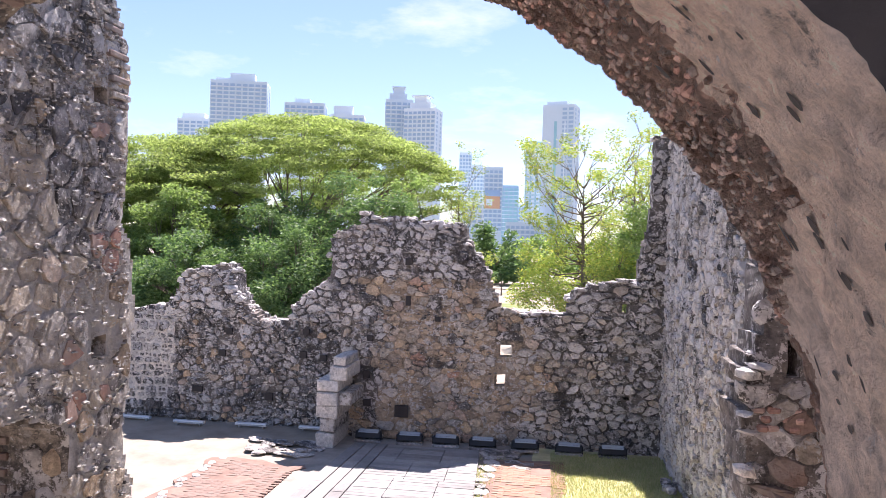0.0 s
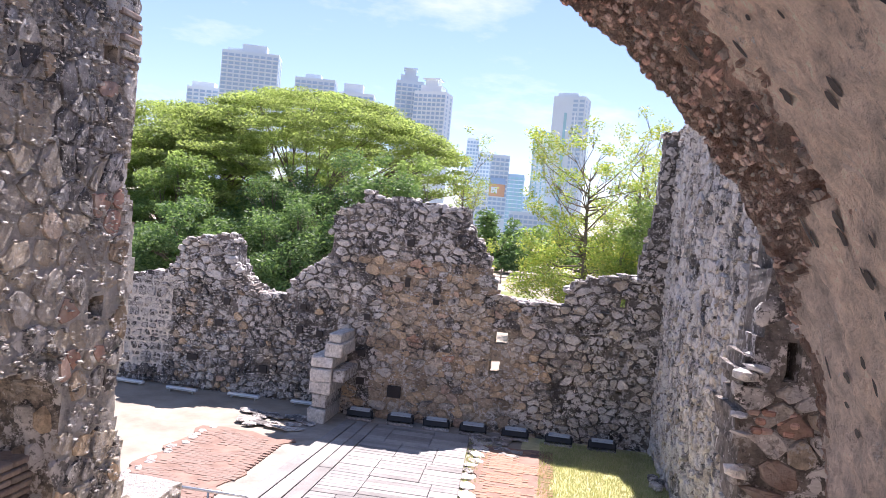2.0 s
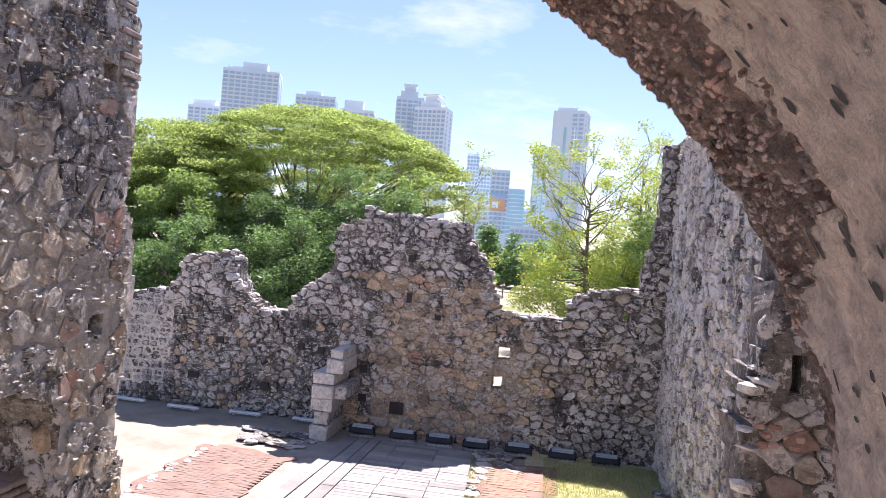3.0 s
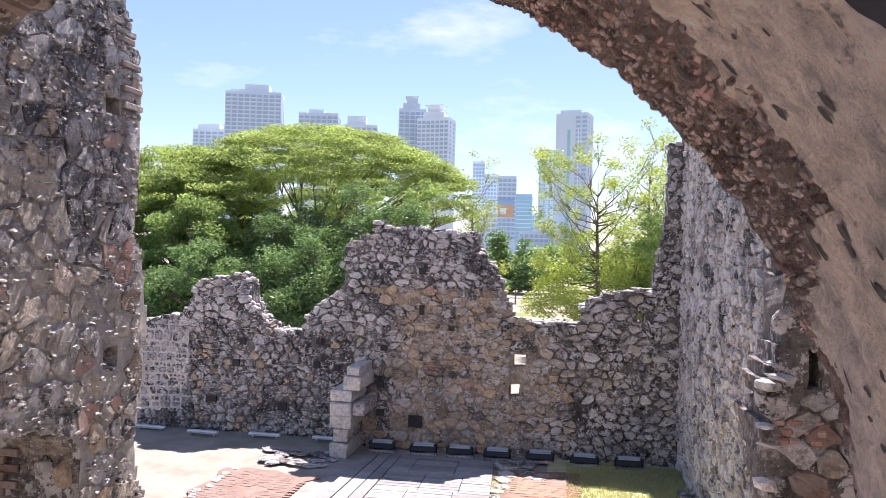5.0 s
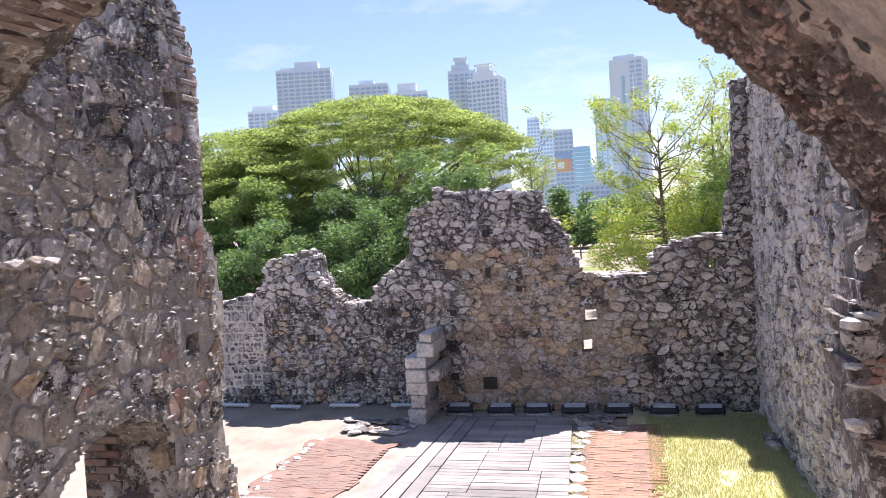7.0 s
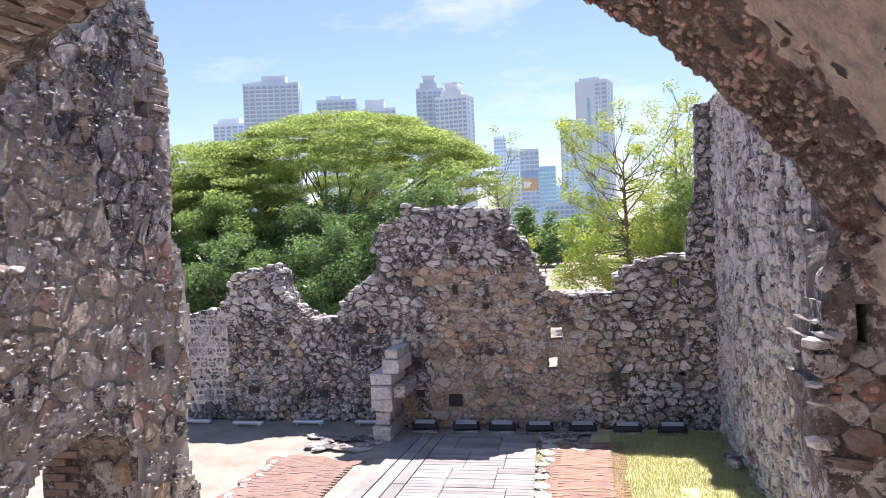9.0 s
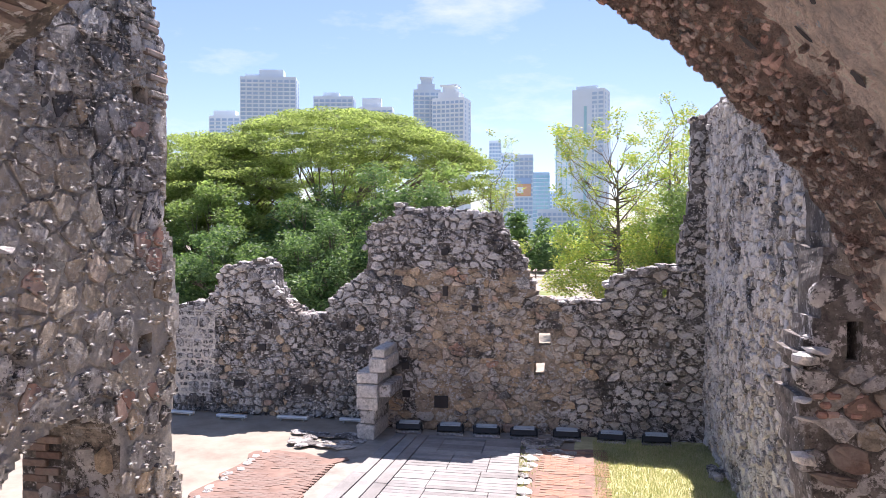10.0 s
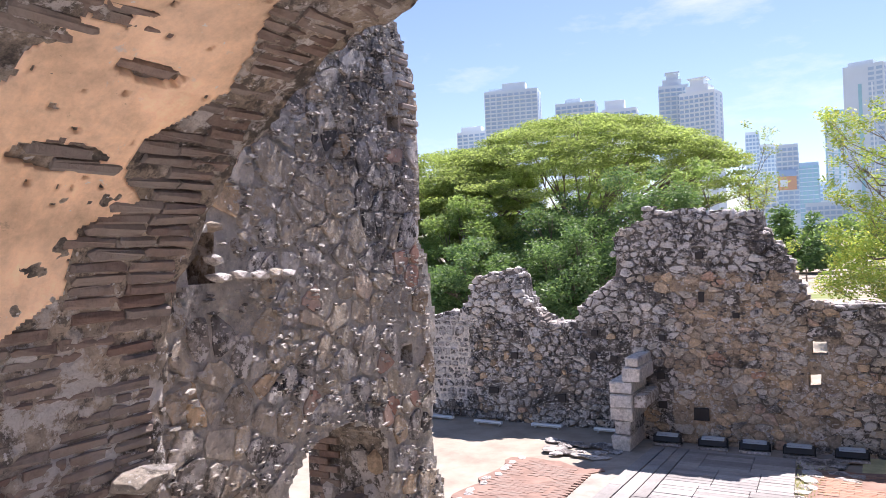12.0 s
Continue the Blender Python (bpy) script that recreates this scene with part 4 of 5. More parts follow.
def board(x0, x1, y0, y1, mat):
    bm = bmesh.new()
    dz = rng.uniform(-0.004, 0.004)
    box(bm, (x0 + 0.004, y0 + 0.004, 0.05), (x1 - 0.004, y1 - 0.004, 0.09 + dz), 0.005)
    for v in bm.verts:
        v.co.x += (0.049 - 0.044 * (v.co.x + 3.83)) * (v.co.y - 14.9)
    part("plank", bm, mat, boardwalk)


bearers = bmesh.new()
for x in (-3.7, -3.0, -2.3, -1.6):
    box(bearers, (x, 8.0, 0.0), (x + 0.08, 14.8, 0.05))
part("bearer", bearers, bark, boardwalk)
for c, (a, b) in enumerate(((-3.86, -3.64), (-3.63, -3.41), (-3.4, -3.2))):
    y = 8.0 + 0.7 * c
    while y < 14.85:
        e = min(14.9, y + rng.uniform(1.8, 2.6))
        board(a, b, y, e, plank_long)
        y = e
y = 8.0
r = 0
ends = [-2.3, -2.6, -1.95]
while y < 14.85:
    w = 0.138
    if r % 7 == 0:
        ends = [-3.19, rng.uniform(-2.7, -2.1), rng.uniform(-1.9, -1.7), -1.4] if (r // 7) % 2 else [-3.19, rng.uniform(-2.9, -2.5), rng.uniform(-2.2, -1.75), -1.4]
    for a, b in zip(ends, ends[1:]):
        board(a, b, y, y + w, plank_wood)
    y += w
    r += 1
# ---- lamps at the foot of the walls ----
def floodlight():
    ob = empty("floodlight")
    bm = bmesh.new()
    box(bm, (-0.25, -0.07, 0.06), (0.25, 0.1, 0.19), 0.012)
    for v in bm.verts:
        if v.co.z > 0.12 and v.co.y < 0:
            v.co.y += 0.05
    body = part("housing", bm, lamp_black, ob)
    bm = bmesh.new()
    box(bm, (-0.205, -0.045, 0.186), (0.205, 0.075, 0.199), 0.004)
    for v in bm.verts:
        v.co.z += (v.co.y - 0.02) * 0.35
    part("lens", bm, lamp_glass, ob, "pale frosted glass")
    for x in (-0.268, 0.25):
        bm = bmesh.new()
        box(bm, (x, -0.02, 0.0), (x + 0.018, 0.04, 0.17), 0.003)
        part("bracket", bm, lamp_black, ob)
    bm = bmesh.new()
    box(bm, (-0.27, -0.12, -0.01), (0.27, 0.12, 0.035), 0.01)
    part("plinth", bm, stone_grey, ob, "grey concrete plinth")
    return tagged(ob, "black box floodlight on a concrete plinth at the wall's foot", "floodlight", "floodlights along the wall")


first = floodlight()
spots = [(-3.69, 15.3), (-2.85, 15.32), (-2.12, 15.32), (-1.38, 15.3), (-0.55, 15.34), (0.3, 15.3), (1.13, 15.3)]
first.matrix_basis = pose(*spots[0], 0.03)
for k, (x, y) in enumerate(spots[1:]):
    copy_thing(first, pose(x, y, 0.02, 0, 0, rng.uniform(-3, 3)))


def strip_light():
    ob = empty("strip_light")
    bm = bmesh.new()
    box(bm, (-0.35, -0.05, 0.03), (0.35, 0.05, 0.09), 0.008)
    part("housing", bm, strip_white, ob)
    bm = bmesh.new()
    box(bm, (-0.33, -0.062, 0.045), (0.33, -0.05, 0.06), 0.002)
    part("lens", bm, lamp_glass, ob)
    for x in (-0.28, 0.25):
        bm = bmesh.new()
        box(bm, (x, -0.03, -0.02), (x + 0.03, 0.03, 0.03), 0.002)
        part("foot", bm, steel, ob)
    return tagged(ob, "white aluminium strip light on the sand by the wall", "strip light", "strip lights along the wall")


first = strip_light()
first.matrix_basis = pose(-9.05, 15.85, 0, 0, 0, -3)
for x, y, a in ((-7.75, 15.72, -2), (-6.4, 15.85, 0), (-5.0, 15.9, 0), (-10.6, 15.9, 0)):
    copy_thing(first, pose(x, y, 0, 0, 0, a))

# ---- low steel rail by the brick floor ----
rail = tagged(empty("handrail", (-3.92, 9.4, 0)), "low grey steel tube rail beside the boardwalk", "railing")
v, f = tube([(-0.75, 0, 0.0), (-0.75, 0, 0.42), (-0.71, 0, 0.46), (0.31, 0, 0.46), (0.35, 0, 0.42), (0.35, 0, 0.0)], [0.02] * 6, 8)
mesh("top_tube", v, f, steel, rail, smooth=True)
for x in (-0.2,):
    v, f = tube([(x, 0, 0), (x, 0, 0.45)], [0.016] * 2, 8)
    mesh("post", v, f, steel, rail, smooth=True)
v, f = tube([(-0.75, 0, 0.2), (0.35, 0, 0.2)], [0.012] * 2, 8)
mesh("lower_tube", v, f, steel, rail, smooth=True)

fallen = tagged(empty("fallen_stone", (1.92, 13.5, 0)), "loose grey stones fallen at the side wall's foot", "stone")
for k in range(5):
    part("piece", rock_shape((rng.uniform(-0.1, 0.12), -0.25 + 0.13 * k, 0.08), (0.26, 0.22, 0.2), rng), stone_grey, fallen)

# ---- left jamb: bricks, plaster, ledge ----
S_LEG = (ARCH_Z - FOOT) / ARCH_LONG


def s_of(z_or_len):
    return z_or_len / ARCH_LONG


# plaster coat: a skin with an irregular edge, bare patches and pits
PATCH = [(2.64, 1.95, 0.035, 0.11), (2.32, 1.84, 0.05, 0.14), (2.79, 1.74, 0.03, 0.06)]
PITS = [(rng.uniform(1.6, 3.2), rng.uniform(1.62, 2.2), rng.uniform(0.006, 0.014)) for _ in range(46)]


def plaster_on(d, y):
    edge = float(np.interp(d, [1.5, 1.74, 1.85, 1.94, 2.08, 2.11, 2.19, 2.24, 2.32, 2.41, 2.54, 2.64, 2.82, 2.96, 3.3], [1.6, 1.86, 2.01, 2.01, 1.99, 2.07, 2.15, 2.08, 2.04, 2.06, 2.16, 2.22, 2.17, 2.08, 2.05]))
    wob = 0.022 * fbm(Vector((d * 7, y * 7, 3)), 4)
    if y + wob > edge or y < ARCH_IN + 0.06 + 0.12 * max(0.0, min(1.0, (d - 2.4) / 0.15)) + 0.04 * fbm(Vector((d * 6, 0, 7)), 3) or d < 1.5:
        return False
    for a, b, ra, rb in PATCH:
        if ((d - a) / ra) ** 2 + ((y - b) / rb) ** 2 < 1 + 0.6 * fbm(Vector((d * 16, y * 16, 9)), 3):
            return False
    return all((d - a) ** 2 + ((y - b) * 1.0) ** 2 > r * r for a, b, r in PITS)


vv, ff = [], []
count = 0
BR_L, BR_H = 0.19, 0.044
d = 0.75
while d < 3.7:
    s = d / ARCH_LONG
    x, z, nx, nz = arch_point(s)
    depth = 0.8
    y = ARCH_OUT - 0.03 - rng.uniform(0.0, 0.05)
    while y > ARCH_OUT - depth:
        L = BR_L * rng.uniform(0.75, 1.15)
        if plaster_on(d, y - L / 2) or rng.random() < 0.1:
            y -= L
            continue
        out = -0.004 + 0.011 * rng.random() + 0.014 * fbm(Vector((d * 3, y * 3, 2)), 2)
        n, t = Vector((nx, 0, nz)), Vector((nz, 0, -nx))
        if t.z < 0:
            t = -t
        c = Vector((x, y - L / 2, z)) + n * out
        bm = bmesh.new()
        box(bm, (-0.05, -L / 2 + 0.003, -BR_H / 2 + 0.004), (0.02, L / 2 - 0.003, BR_H / 2 - 0.004), 0.008)
        for q in bm.verts:
            p = q.co + Vector((rng.uniform(-0.007, 0.006), rng.uniform(-0.008, 0.008), rng.uniform(-0.006, 0.006)))
            q.co = c + n * p.x + Vector((0, p.y, 0)) + t * p.z
        if count < 290:
            part("brick", bm, brick_old, arch_wall)
        else:
            base = len(vv)
            vv.extend(v.co.copy() for v in bm.verts)
            bm.verts.index_update()
            ff.extend(tuple(v.index + base for v in p.verts) for p in bm.faces)
            bm.free()
        count += 1
        y -= L
    d += BR_H
if vv:
    tagged(mesh("bricks", vv, ff, brick_old, arch_wall), kind="stuff")

nd, nyy, st = 240, 80, 0.0105
idx, verts, faces = {}, [], []


def pv(i, j, k):
    if (i, j, k) not in idx:
        d, y = 1.25 + i * st, ARCH_IN + j * st
        p = on_arch(d / ARCH_LONG, y)
        lift = (0.024 if k else -0.05) + 0.006 * fbm(p * 9, 3) + 0.018 * fbm(p * 2.2, 2)
        idx[i, j, k] = len(verts)
        verts.append(on_arch(d / ARCH_LONG, y, lift))
    return idx[i, j, k]


alive = {(i, j) for i in range(nd) for j in range(nyy) if plaster_on(1.25 + (i + 0.5) * st, ARCH_IN + (j + 0.5) * st)}
for i, j in alive:
    faces.append((pv(i, j, 1), pv(i + 1, j, 1), pv(i + 1, j + 1, 1), pv(i, j + 1, 1)))
    for di, dj, a, b in ((-1, 0, (i, j), (i, j + 1)), (1, 0, (i + 1, j + 1), (i + 1, j)), (0, 1, (i, j + 1), (i + 1, j + 1)), (0, -1, (i + 1, j), (i, j))):
        if (i + di, j + dj) not in alive:
            faces.append((pv(*a, 1), pv(*b, 1), pv(*b, 0), pv(*a, 0)))
mesh("plaster_coat", verts, faces, plaster_warm, arch_wall, "ochre plaster flaking off the brick jamb", True)

# ledge stones at the jamb's foot
ledge = tagged(empty("ledge", (-2.4, 2.3, 3.2)), "projecting pale stone ledge on the brick jamb", "ledge", kind="structure")
part("stone", rock_shape((-0.04, 0.06, 0.06), (0.22, 0.34, 0.09), rng, 0.7, 2), stone_pier, ledge)
part("stone", rock_shape((-0.06, -0.2, 0.0), (0.18, 0.42, 0.09), rng), stone_grey, ledge)
part("stone", rock_shape((-0.06, -0.5, 0.04), (0.18, 0.3, 0.12), rng), stone_grey, ledge)

# putlog slots and pits in the right-hand soffit: flat near-black discs for the shade in them
pits = bmesh.new()


def pit(d, y, w, l):
    x, z, nx, nz = arch_point(1 - d / ARCH_LONG)
    n = Vector((nx, 0, nz))
    t = Vector((-nz, 0, nx))
    c = Vector((x, y, z)) + n * arch_relief(Vector((x, y, z)), y)
    ring = []
    for k in range(9):
        a = 2 * math.pi * k / 9
        ring.append(pits.verts.new(c + n * 0.004 + t * (l * math.cos(a) * rng.uniform(0.8, 1.1)) + Vector((0, w * math.sin(a) * rng.uniform(0.8, 1.1), 0))))
    pits.faces.new(ring)


for _ in range(80):
    pit(rng.uniform(0.8, 3.0), rng.uniform(1.64, 2.36), rng.uniform(0.005, 0.016), rng.uniform(0.006, 0.034) * rng.random() + 0.006)
part("pit", pits, shade_dark, arch_wall)
# lumps of rubble along the outer edge
for k in range(130):
    d = 0.9 + 2.9 * k / 130 + rng.uniform(-0.02, 0.02)
    x, z, nx, nz = arch_point(1 - d / ARCH_LONG)
    n, t = Vector((nx, 0, nz)), Vector((-nz, 0, nx))
    w = rng.uniform(0.03, 0.07)
    bm = rock_shape((0, 0, 0), (w, rng.uniform(0.05, 0.1), rng.uniform(0.03, 0.06)), rng)
    c = Vector((x, ARCH_OUT - 0.03, z)) + n * (arch_relief(Vector((x, ARCH_OUT, z)), ARCH_OUT) - 0.016)
    for q in bm.verts:
        q.co = c + t * q.co.x + Vector((0, q.co.y, 0)) + n * q.co.z
    part("edge_stone", bm, brick_red if rng.random() < 0.15 else (brick_old if rng.random() < 0.5 else arch_core), arch_wall)
# exposed voussoir bricks along the right-hand outer edge
for k in range(260):
    d = rng.uniform(1.9, 3.8)
    y = ARCH_OUT - abs(rng.gauss(0, 0.26)) - 0.05
    x, z, nx, nz = arch_point(1 - d / ARCH_LONG)
    n, t = Vector((nx, 0, nz)), Vector((-nz, 0, nx))
    bm = rock_shape((0, 0, 0), (rng.uniform(0.025, 0.055), rng.uniform(0.05, 0.12), 0.035), rng)
    c = Vector((x, y, z)) + n * (arch_relief(Vector((x, y, z)), y) - 0.01)
    for q in bm.verts:
        q.co = c + t * q.co.x + Vector((0, q.co.y, 0)) + n * (q.co.z * 0.55)
    part("brick", bm, brick_red if rng.random() < 0.2 else (brick_old if rng.random() < 0.4 else arch_core), arch_wall)


# small bits of broken stone and brick all over the bare core of the soffit
bits = {}
for k in range(6500):
    d, y = rng.uniform(1.7, 4.2), rng.uniform(1.9, ARCH_OUT - 0.01)
    x, z, nx, nz = arch_point(1 - d / ARCH_LONG)
    if not bare_core(Vector((x, y, z)), y):
        continue
    n, t = Vector((nx, 0, nz)), Vector((-nz, 0, nx))
    c = Vector((x, y, z)) + n * (arch_relief(Vector((x, y, z)), y) - 0.002)
    a, b, h = rng.uniform(0.004, 0.013), rng.uniform(0.006, 0.022), rng.uniform(0.003, 0.011)
    vv, ff = bits.setdefault(rng.choice(("rubble_core", "rubble_core", "rubble_core", "brick_red", "brick_old")), ([], []))
    base, turn = len(vv), rng.uniform(0, 6.28)
    for grow, lift in ((1.0, -0.012), (0.9, h * 0.7), (0.55, h)):
        for i in range(6):
            q = turn + i * math.pi / 3
            g = grow * rng.uniform(0.8, 1.2)
            vv.append(c + t * (a * g * math.cos(q)) + Vector((0, b * g * math.sin(q), 0)) + n * (lift * rng.uniform(0.8, 1.2)))
    for ring in (0, 6):
        ff.extend((base + ring + i, base + ring + (i + 1) % 6, base + ring + 6 + (i + 1) % 6, base + ring + 6 + i) for i in range(6))
    ff.append(tuple(base + 12 + i for i in range(6)))
for key, (vv, ff) in bits.items():
    tagged(mesh("core_rubble", vv, ff, bpy.data.materials[key], arch_wall), kind="stuff")


# ---- grass ----
def blades(name, spots, height, mat, label, rng):
    verts, faces = [], []
    for x, y in spots:
        a, h, w = rng.uniform(0, 6.28), height * rng.uniform(0.5, 1.3), 0.006
        lx, ly = rng.uniform(-0.5, 0.5) * h, rng.uniform(-0.5, 0.5) * h
        c, s = w * math.cos(a), w * math.sin(a)
        k = len(verts)
        verts += [(x - c, y - s, 0.0), (x + c, y + s, 0.0), (x + lx, y + ly, 0.02 + h)]
        faces.append((k, k + 1, k + 2))
    return tagged(mesh(name, verts, faces, mat), label, "grass", kind="stuff")


spots = []
while len(spots) < 42000:
    x, y = rng.uniform(-0.05, 2.08), rng.uniform(9.5, 15.4)
    if fbm(Vector((x * 1.5, y * 1.5, 21)), 3) > -0.55 - rng.random() * 0.3:
        spots.append((x, y))
blades("lawn_grass", spots, 0.05, blade, "short sunlit yellow-green lawn grass", rng)
spots = [(rng.gauss(-1.2, 0.16), rng.uniform(9.5, 14.8)) for _ in range(2600)]
blades("weeds", [p for p in spots if fbm(Vector((p[0] * 2, p[1] * 2, 31)), 2) > 0], 0.06, blade, "green weeds between kerb stones", rng)


# ---- trees ----
def foliage(clumps, per, size, rng_np, flat=0.5):
    """Small leaf quads in clumps (centre, radii)."""
    verts, faces = [], []
    for c, r in clumps:
        n = max(20, int(per * (r[0] * r[1] + r[0] * r[2])))
        d = rng_np.normal(size=(n, 3))
        d /= np.linalg.norm(d, axis=1)[:, None]
        p = np.array(c) + d * np.array(r) * (rng_np.random((n, 1)) ** 0.45)
        a = rng_np.normal(size=(n, 3))
        a[:, 2] *= flat
        a /= np.linalg.norm(a, axis=1)[:, None]
        b = np.cross(a, rng_np.normal(size=(n, 3)))
        b /= np.linalg.norm(b, axis=1)[:, None]
        s = size * (0.6 + 0.8 * rng_np.random((n, 1)))
        base = len(verts)
        quad = np.stack([p - a * s, p - b * s * 0.45, p + a * s, p + b * s * 0.45], 1).reshape(-1, 3)
        verts.extend(map(tuple, quad))
        faces.extend((base + 4 * k, base + 4 * k + 1, base + 4 * k + 2, base + 4 * k + 3) for k in range(n))
    return verts, faces


def tree(name, at, height, clumps, per, leaf, mat, label, trunk_r, seed, forks=0.35, limbs=26):
    root = tagged(empty(name, at), label, "tree")
    r = random.Random(seed)
    top = Vector((r.uniform(-0.3, 0.3), r.uniform(-0.3, 0.3), height * forks))
    v, f = tube([(0, 0, -0.1), (0.08, 0, top.z * 0.3), (top.x * 0.6, top.y, top.z * 0.7), top], [trunk_r * 1.35, trunk_r, trunk_r * (0.8 if forks < 0.6 else 0.55), trunk_r * (0.7 if forks < 0.6 else 0.12)], 9)
    mesh("trunk", v, f, bark, root, smooth=True)
    vv, ff = [], []
    for c, rad in (clumps if len(clumps) <= limbs else r.sample(clumps, limbs)):
        e = Vector(c) - Vector((0, 0, rad[2] * 0.4))
        root_at = Vector((top.x * 0.6, top.y * 0.6, top.z * 0.45)).lerp(top, r.random() ** 0.7)
        root_at.z = min(root_at.z, max(0.5, e.z * 0.85))
        m1 = root_at.lerp(e, 0.35) + Vector((r.uniform(-0.4, 0.4), r.uniform(-0.4, 0.4), -0.12 * (e - top).length * r.uniform(0.0, 1)))
        m2 = root_at.lerp(e, 0.7) + Vector((r.uniform(-0.3, 0.3), r.uniform(-0.3, 0.3), -0.05 * (e - top).length))
        tv, tf = tube([root_at, m1, m2, e], [trunk_r * 0.36, trunk_r * 0.22, trunk_r * 0.12, trunk_r * 0.04], 5)
        b0 = len(vv)
        vv += tv
        ff += [tuple(i + b0 for i in q) for q in tf]
        for _ in range(3):
            g = e + Vector((r.uniform(-1, 1) * rad[0], r.uniform(-1, 1) * rad[1], r.uniform(-0.2, 0.8) * rad[2]))
            tv, tf = tube([m2, m2.lerp(g, 0.5) + Vector((0, 0, 0.1)), g], [trunk_r * 0.12, trunk_r * 0.07, trunk_r * 0.02], 4)
            b0 = len(vv)
            vv += tv
            ff += [tuple(i + b0 for i in q) for q in tf]
    tagged(mesh("branchwork", vv, ff, bark, root, smooth=True), kind="stuff")
    cv, cf = foliage(clumps, per, leaf, np.random.default_rng(seed))
    tagged(mesh("crown", cv, cf, mat, root), kind="stuff")
    return root


def dome(n, w, d, z0, z1, rad, seed, hollow=0.55):
    """Flat clumps over a spreading dome."""
    r = random.Random(seed)
    out = []
    while len(out) < n:
        a, q = r.uniform(0, 6.28), math.sqrt(r.random())
        x, y = w * q * math.cos(a), d * q * math.sin(a)
        z = z0 + (z1 - z0) * math.sqrt(max(0, 1 - q * q * 0.92)) * (1 if r.random() < hollow else r.uniform(0.55, 1))
        s = rad * r.uniform(0.6, 1.3)
        out.append(((x, y, z), (s, s, s * r.uniform(0.14, 0.3))))
    return out


def heap(n, w, d, h, rad, seed, z0=0.0):
    r = random.Random(seed)
    out = []
    while len(out) < n:
        x, y, z = r.uniform(-1, 1), r.uniform(-1, 1), r.random()
        if x * x + y * y + z * z * 0.9 > 1:
            continue
        s = rad * r.uniform(0.5, 1.3)
        out.append(((x * w, y * d, z0 + z * (h - z0)), (s, s, s * 0.75)))
    return out


crown_main = [(c, r) for c, r in dome(430, 10.6, 6.0, 4.6, 11.7, 1.15, 1) if c[0] < -4.5 or c[2] > 6.0 - 0.03 * c[0] * c[0]]
tree("rain_tree", (-16.0, 46, 0), 11.6, crown_main, 250, 0.075, leaf_canopy, "wide umbrella-crowned tree with bright feathery foliage", 0.32, 1, 0.45, 34)
tree("rain_tree", (-24.0, 44, 0), 9.5, dome(320, 7.4, 5.0, 1.4, 10.2, 1.15, 2), 250, 0.075, leaf_canopy, "spreading tree with bright light green layers", 0.35, 2, 0.4, 40)
for k, (x, y, w, h, n, mat) in enumerate(((-20.5, 39, 4.6, 6.4, 70, leaf_mid), (-14.5, 39, 3.8, 6.7, 84, leaf_deep), (-9.8, 38, 3.0, 8.0, 84, leaf_deep), (-24.5, 36, 4.0, 5.4, 60, leaf_mid),
                                           (-29.0, 42, 4.0, 8.6, 50, leaf_deep), (-7.6, 41, 2.2, 7.9, 56, leaf_mid), (-12.6, 35, 2.6, 4.4, 44, leaf_deep), (-17.5, 35, 3.2, 4.2, 50, leaf_deep), (-21.5, 34, 2.6, 3.0, 36, leaf_deep))):
    tree("broadleaf_tree", (x, y, 0), h, heap(n, w, 2.6, h, 0.8, 20 + k, 0.6), 420, 0.085, mat, "dense dark green broadleaf tree behind the ruined wall", 0.22, 20 + k, 0.3, 20)
tree("broadleaf_tree", (-15.5, 54, 0), 8.6, heap(120, 7.0, 2.6, 9.4, 0.9, 31, 2.0), 280, 0.09, leaf_mid, "green thicket behind the umbrella-crowned tree", 0.2, 31, 0.35, 30)
flat_heap = [(c, (r[0] * 1.5, r[1] * 1.5, r[2] * 0.45)) for c, r in heap(150, 6.2, 3.0, 8.4, 0.85, 3, 1.6)]
tree("rain_tree", (-22.5, 41, 0), 7.5, flat_heap, 230, 0.075, leaf_canopy, "low spreading tree with drooping bright foliage", 0.25, 3, 0.4, 26)
r = random.Random(40)
airy = heap(105, 2.9, 2.0, 5.4, 0.55, 40, 1.7) + [((r.uniform(-2.5, 2.6), r.uniform(-1.2, 1.2), r.uniform(4.8, 8.7)), (0.42 * r.uniform(0.6, 1.2), 0.4, 0.3)) for _ in range(75)]
tree("young_tree", (1.1, 31, 0), 8.8, airy, 430, 0.055, leaf_yellow, "sparse young tree with yellow-green leaves and thin limbs", 0.1, 40, 0.8, 70)
tree("young_tree", (3.3, 33, 0), 9.8, heap(90, 2.2, 2.0, 9.8, 0.45, 41, 3.0), 380, 0.055, leaf_yellow, "thin tree with scattered yellow-green leaves", 0.09, 41, 0.8, 45)
tree("broadleaf_tree", (-5.6, 46, 0), 9.8, heap(60, 2.0, 2.0, 10.2, 0.6, 43, 1.2), 170, 0.07, leaf_yellow, "light green wispy tree at the edge of the thicket", 0.1, 43, 0.75, 40)
tree("broadleaf_tree", (3.2, 30, 0), 5.2, heap(34, 1.2, 1.4, 5.6, 0.55, 42, 1.8), 420, 0.08, leaf_mid, "green bushy tree beside the tall side wall", 0.14, 42, 0.3, 14)
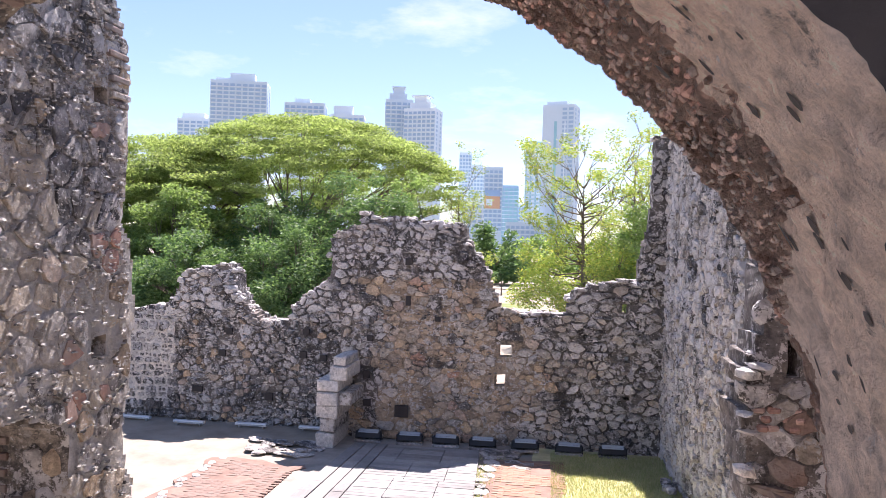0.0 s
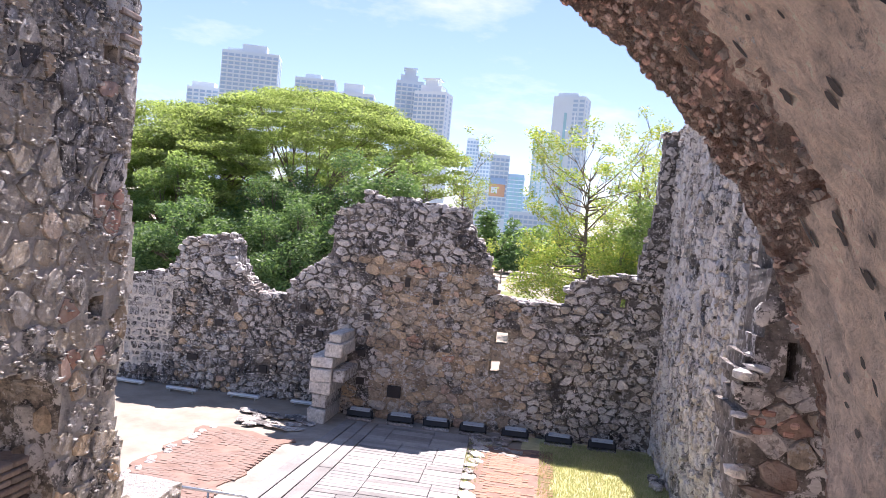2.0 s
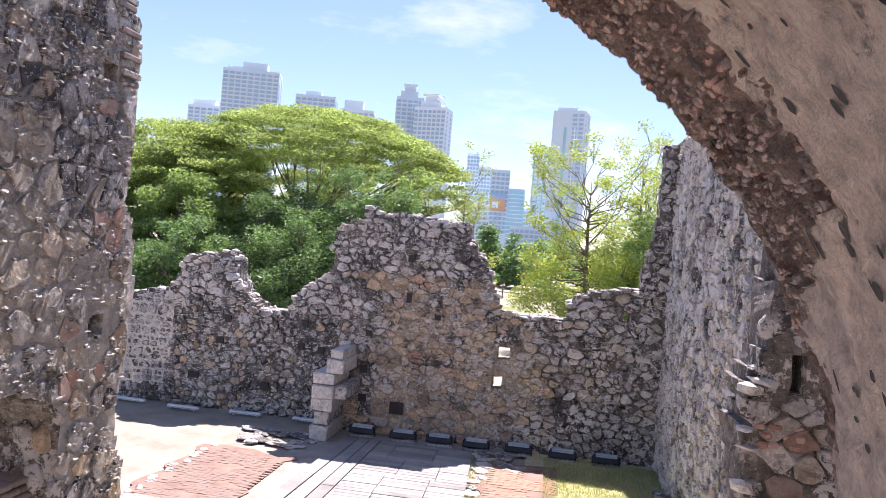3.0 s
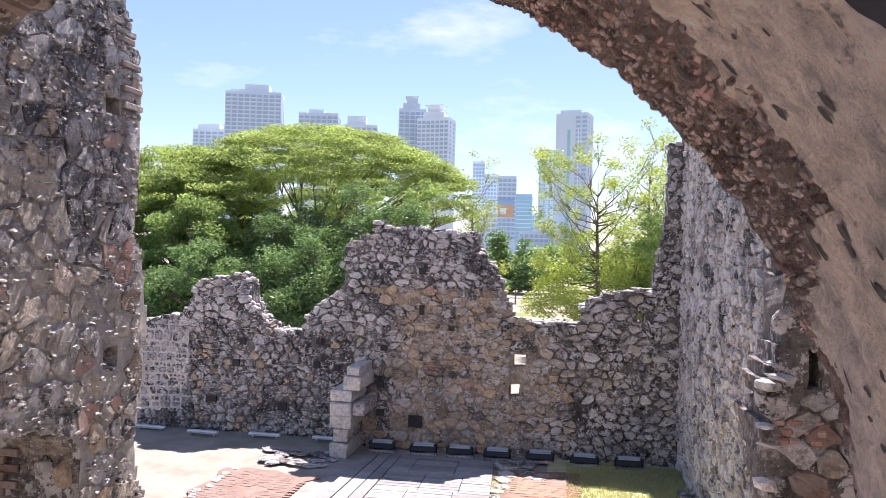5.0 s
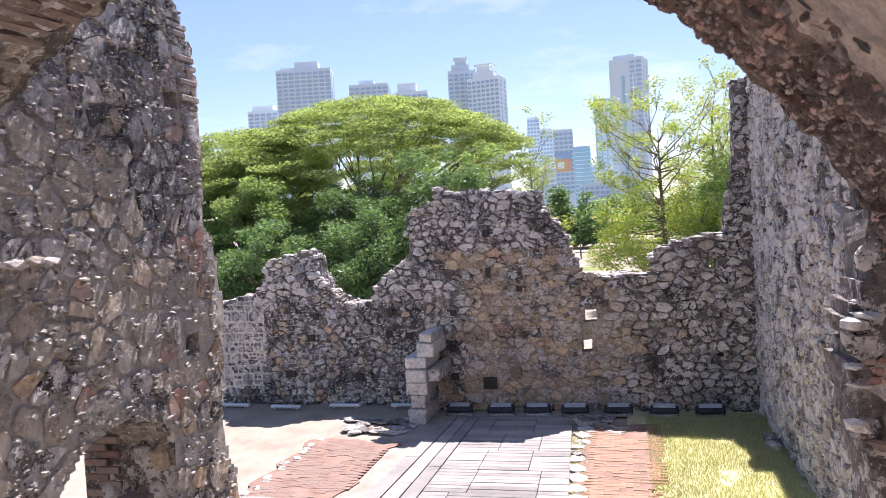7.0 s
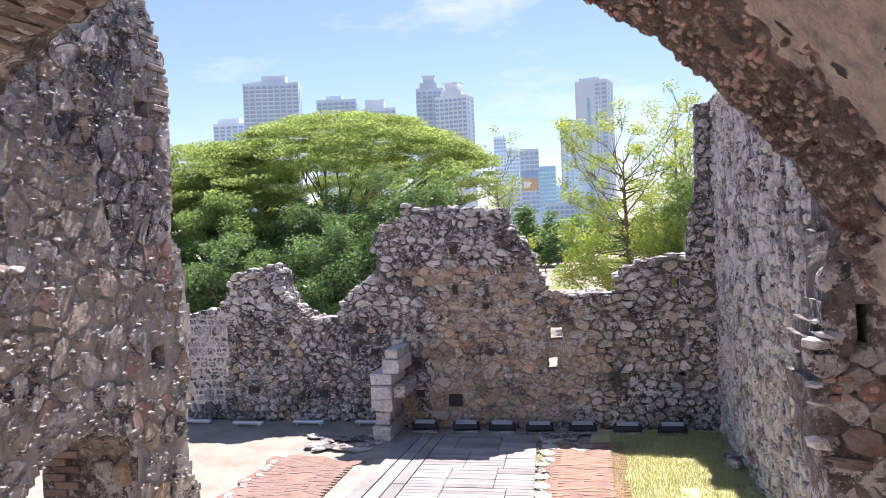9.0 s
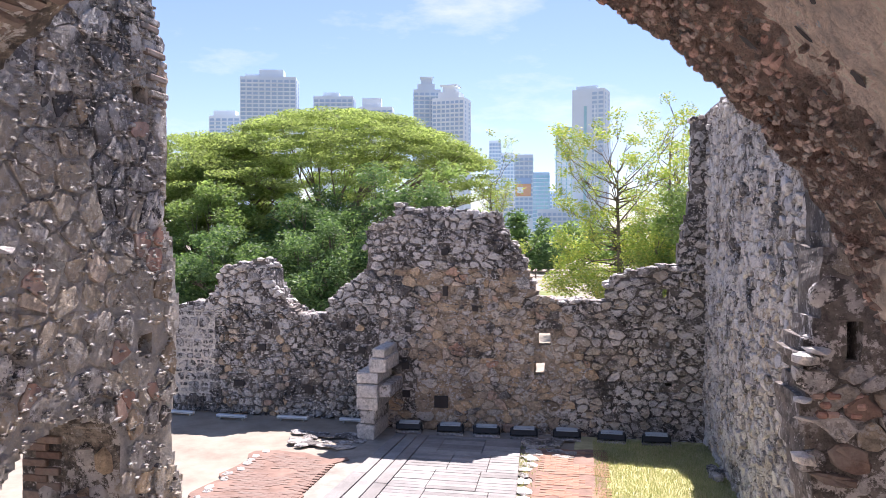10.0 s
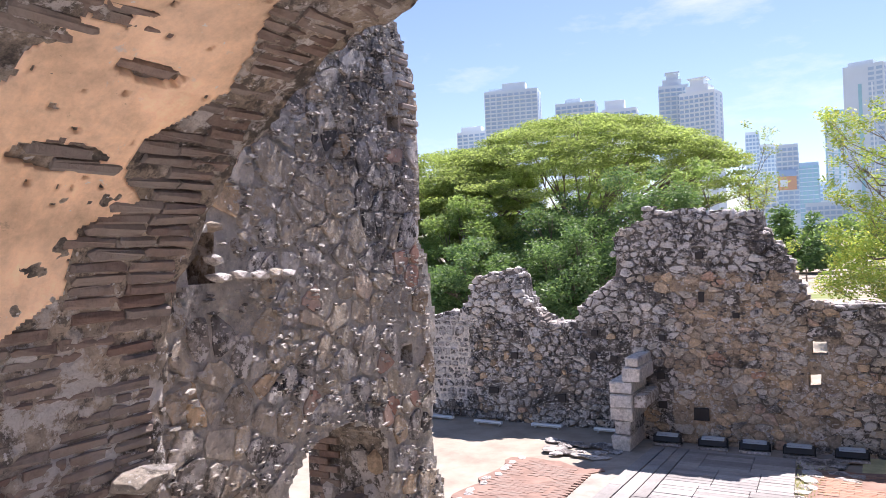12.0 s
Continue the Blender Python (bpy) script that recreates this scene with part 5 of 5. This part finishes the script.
for k, (x, y, w, h, n) in enumerate(((-7.0, 82, 4.5, 6.4, 40), (-1.0, 95, 7, 5.4, 46), (8, 88, 7, 6.0, 40), (-34, 80, 14, 8, 60), (-16, 100, 10, 7, 40))):
    tree("distant_tree", (x, y, 0), h, heap(n, w, 3, h, 1.3, 60 + k, 0.8), 60, 0.25, leaf_deep if k % 2 == 0 else leaf_mid, "distant dark green tree across the field", 0.25, 60 + k, 0.3, 10)


# ---- fence across the field ----
def rail_fence(x0, x1, y):
    ob = tagged(empty("post_fence", (x0, y, 0)), "low wooden post-and-rail fence across the sandy field", "fence")
    n = int((x1 - x0) / 1.6)
    for k in range(n + 1):
        v, f = tube([(k * 1.6, 0, -0.1), (k * 1.6, 0, 1.15)], [0.07, 0.06], 7)
        mesh("post", v, f, bark, ob)
    for z in (0.55, 1.0):
        v, f = tube([(-0.1, -0.06, z), (n * 0.8, -0.06, z - 0.03), (n * 1.6 + 0.1, -0.06, z)], [0.04] * 3, 6)
        mesh("rail", v, f, bark, ob)
    return ob


rail_fence(-9.0, 3.0, 64)

# ---- city towers ----
def tower(at, w, d, h, turn, floors, bays, body_mat, glass, label, storey=3.4, crown=(), side_bays=2, band=True, blank=()):
    ob = empty("apartment_tower", at)
    bm = bmesh.new()
    box(bm, (-w / 2, -d / 2, 0), (w / 2, d / 2, h))
    part("wall", bm, body_mat, ob)
    bw = w / bays
    pane = bpy.data.meshes.new("window")
    bm = bmesh.new()
    box(bm, (-bw * 0.36, -0.25, 0), (bw * 0.36, 0.1, storey * 0.6))
    bm.to_mesh(pane)
    bm.free()
    pane.materials.append(glass)
    slab_me = bpy.data.meshes.new("balcony")
    bm = bmesh.new()
    box(bm, (-w / 2 + 0.5, -1.2, 0), (w / 2 - 0.5, 0, 0.55))
    bm.to_mesh(slab_me)
    bm.free()
    slab_me.materials.append(concrete_white)
    for r in range(floors):
        z = h - 2.2 - (r + 1) * storey
        for c in range(bays):
            if c in blank:
                continue
            q = new("window", pane)
            q.parent, q.location = ob, (-w / 2 + (c + 0.5) * bw, -d / 2, z + 0.9)
        for c in range(side_bays):
            for side in (-1, 1):
                q = new("window", pane)
                q.parent, q.location, q.rotation_euler = ob, (side * w / 2, -d / 2 + (c + 0.5) * d / side_bays, z + 0.9), (0, 0, side * math.pi / 2)
        if band:
            q = new("balcony", slab_me)
            q.parent, q.location = ob, (0, -d / 2, z)
    for x0, x1, y0, y1, z0, z1 in crown:
        bm = bmesh.new()
        box(bm, (x0, y0, h + z0), (x1, y1, h + z1))
        part("roof_block", bm, body_mat, ob)
    ob.rotation_euler = (0, 0, radians(turn))
    return tagged(ob, label, "building", "city towers")


# no haze volume: the bluish body colours carry the haze
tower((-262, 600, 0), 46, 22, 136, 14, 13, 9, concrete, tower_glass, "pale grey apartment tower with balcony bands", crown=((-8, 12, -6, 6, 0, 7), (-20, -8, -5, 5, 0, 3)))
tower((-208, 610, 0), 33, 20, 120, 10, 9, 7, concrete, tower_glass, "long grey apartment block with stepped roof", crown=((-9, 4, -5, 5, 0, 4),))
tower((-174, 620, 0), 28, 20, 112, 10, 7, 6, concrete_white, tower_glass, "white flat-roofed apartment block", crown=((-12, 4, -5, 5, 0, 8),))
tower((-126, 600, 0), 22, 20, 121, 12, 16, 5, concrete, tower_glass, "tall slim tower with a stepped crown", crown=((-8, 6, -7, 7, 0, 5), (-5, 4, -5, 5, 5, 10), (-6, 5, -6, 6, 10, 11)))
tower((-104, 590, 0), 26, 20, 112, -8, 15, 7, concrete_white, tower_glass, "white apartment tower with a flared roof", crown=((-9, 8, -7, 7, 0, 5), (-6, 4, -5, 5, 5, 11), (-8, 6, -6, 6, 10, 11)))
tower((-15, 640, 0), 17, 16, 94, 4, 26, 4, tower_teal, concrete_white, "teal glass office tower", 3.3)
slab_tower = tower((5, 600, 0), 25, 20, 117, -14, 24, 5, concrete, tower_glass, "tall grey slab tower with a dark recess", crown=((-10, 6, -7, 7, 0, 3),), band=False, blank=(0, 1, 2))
for name, x0, x1, mat in (("recess", -3.2, -1.0, tower_teal), ("fin", 5.0, 5.8, concrete_white)):
    bm = bmesh.new()
    box(bm, (x0, -10.4, 20), (x1, -9.9, 104))
    part(name, bm, mat, slab_tower)
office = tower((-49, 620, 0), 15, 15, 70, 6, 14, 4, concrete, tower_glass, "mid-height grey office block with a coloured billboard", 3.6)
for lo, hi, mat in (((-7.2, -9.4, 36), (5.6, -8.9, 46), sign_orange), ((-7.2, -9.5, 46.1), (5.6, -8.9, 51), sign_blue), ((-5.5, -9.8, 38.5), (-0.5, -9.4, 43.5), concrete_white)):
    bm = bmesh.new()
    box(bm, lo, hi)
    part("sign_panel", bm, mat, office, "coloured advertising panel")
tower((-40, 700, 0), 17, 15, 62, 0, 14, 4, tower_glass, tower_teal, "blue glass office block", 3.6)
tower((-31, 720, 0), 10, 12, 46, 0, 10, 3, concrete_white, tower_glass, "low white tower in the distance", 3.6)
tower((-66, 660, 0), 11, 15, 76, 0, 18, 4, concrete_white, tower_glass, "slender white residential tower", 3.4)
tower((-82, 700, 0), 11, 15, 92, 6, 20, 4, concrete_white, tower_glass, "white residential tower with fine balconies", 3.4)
tower((-318, 640, 0), 34, 18, 112, 8, 6, 6, concrete_white, tower_glass, "white apartment block behind the trees, haze put into its colour", crown=((-14, 6, -5, 5, 0, 5),))
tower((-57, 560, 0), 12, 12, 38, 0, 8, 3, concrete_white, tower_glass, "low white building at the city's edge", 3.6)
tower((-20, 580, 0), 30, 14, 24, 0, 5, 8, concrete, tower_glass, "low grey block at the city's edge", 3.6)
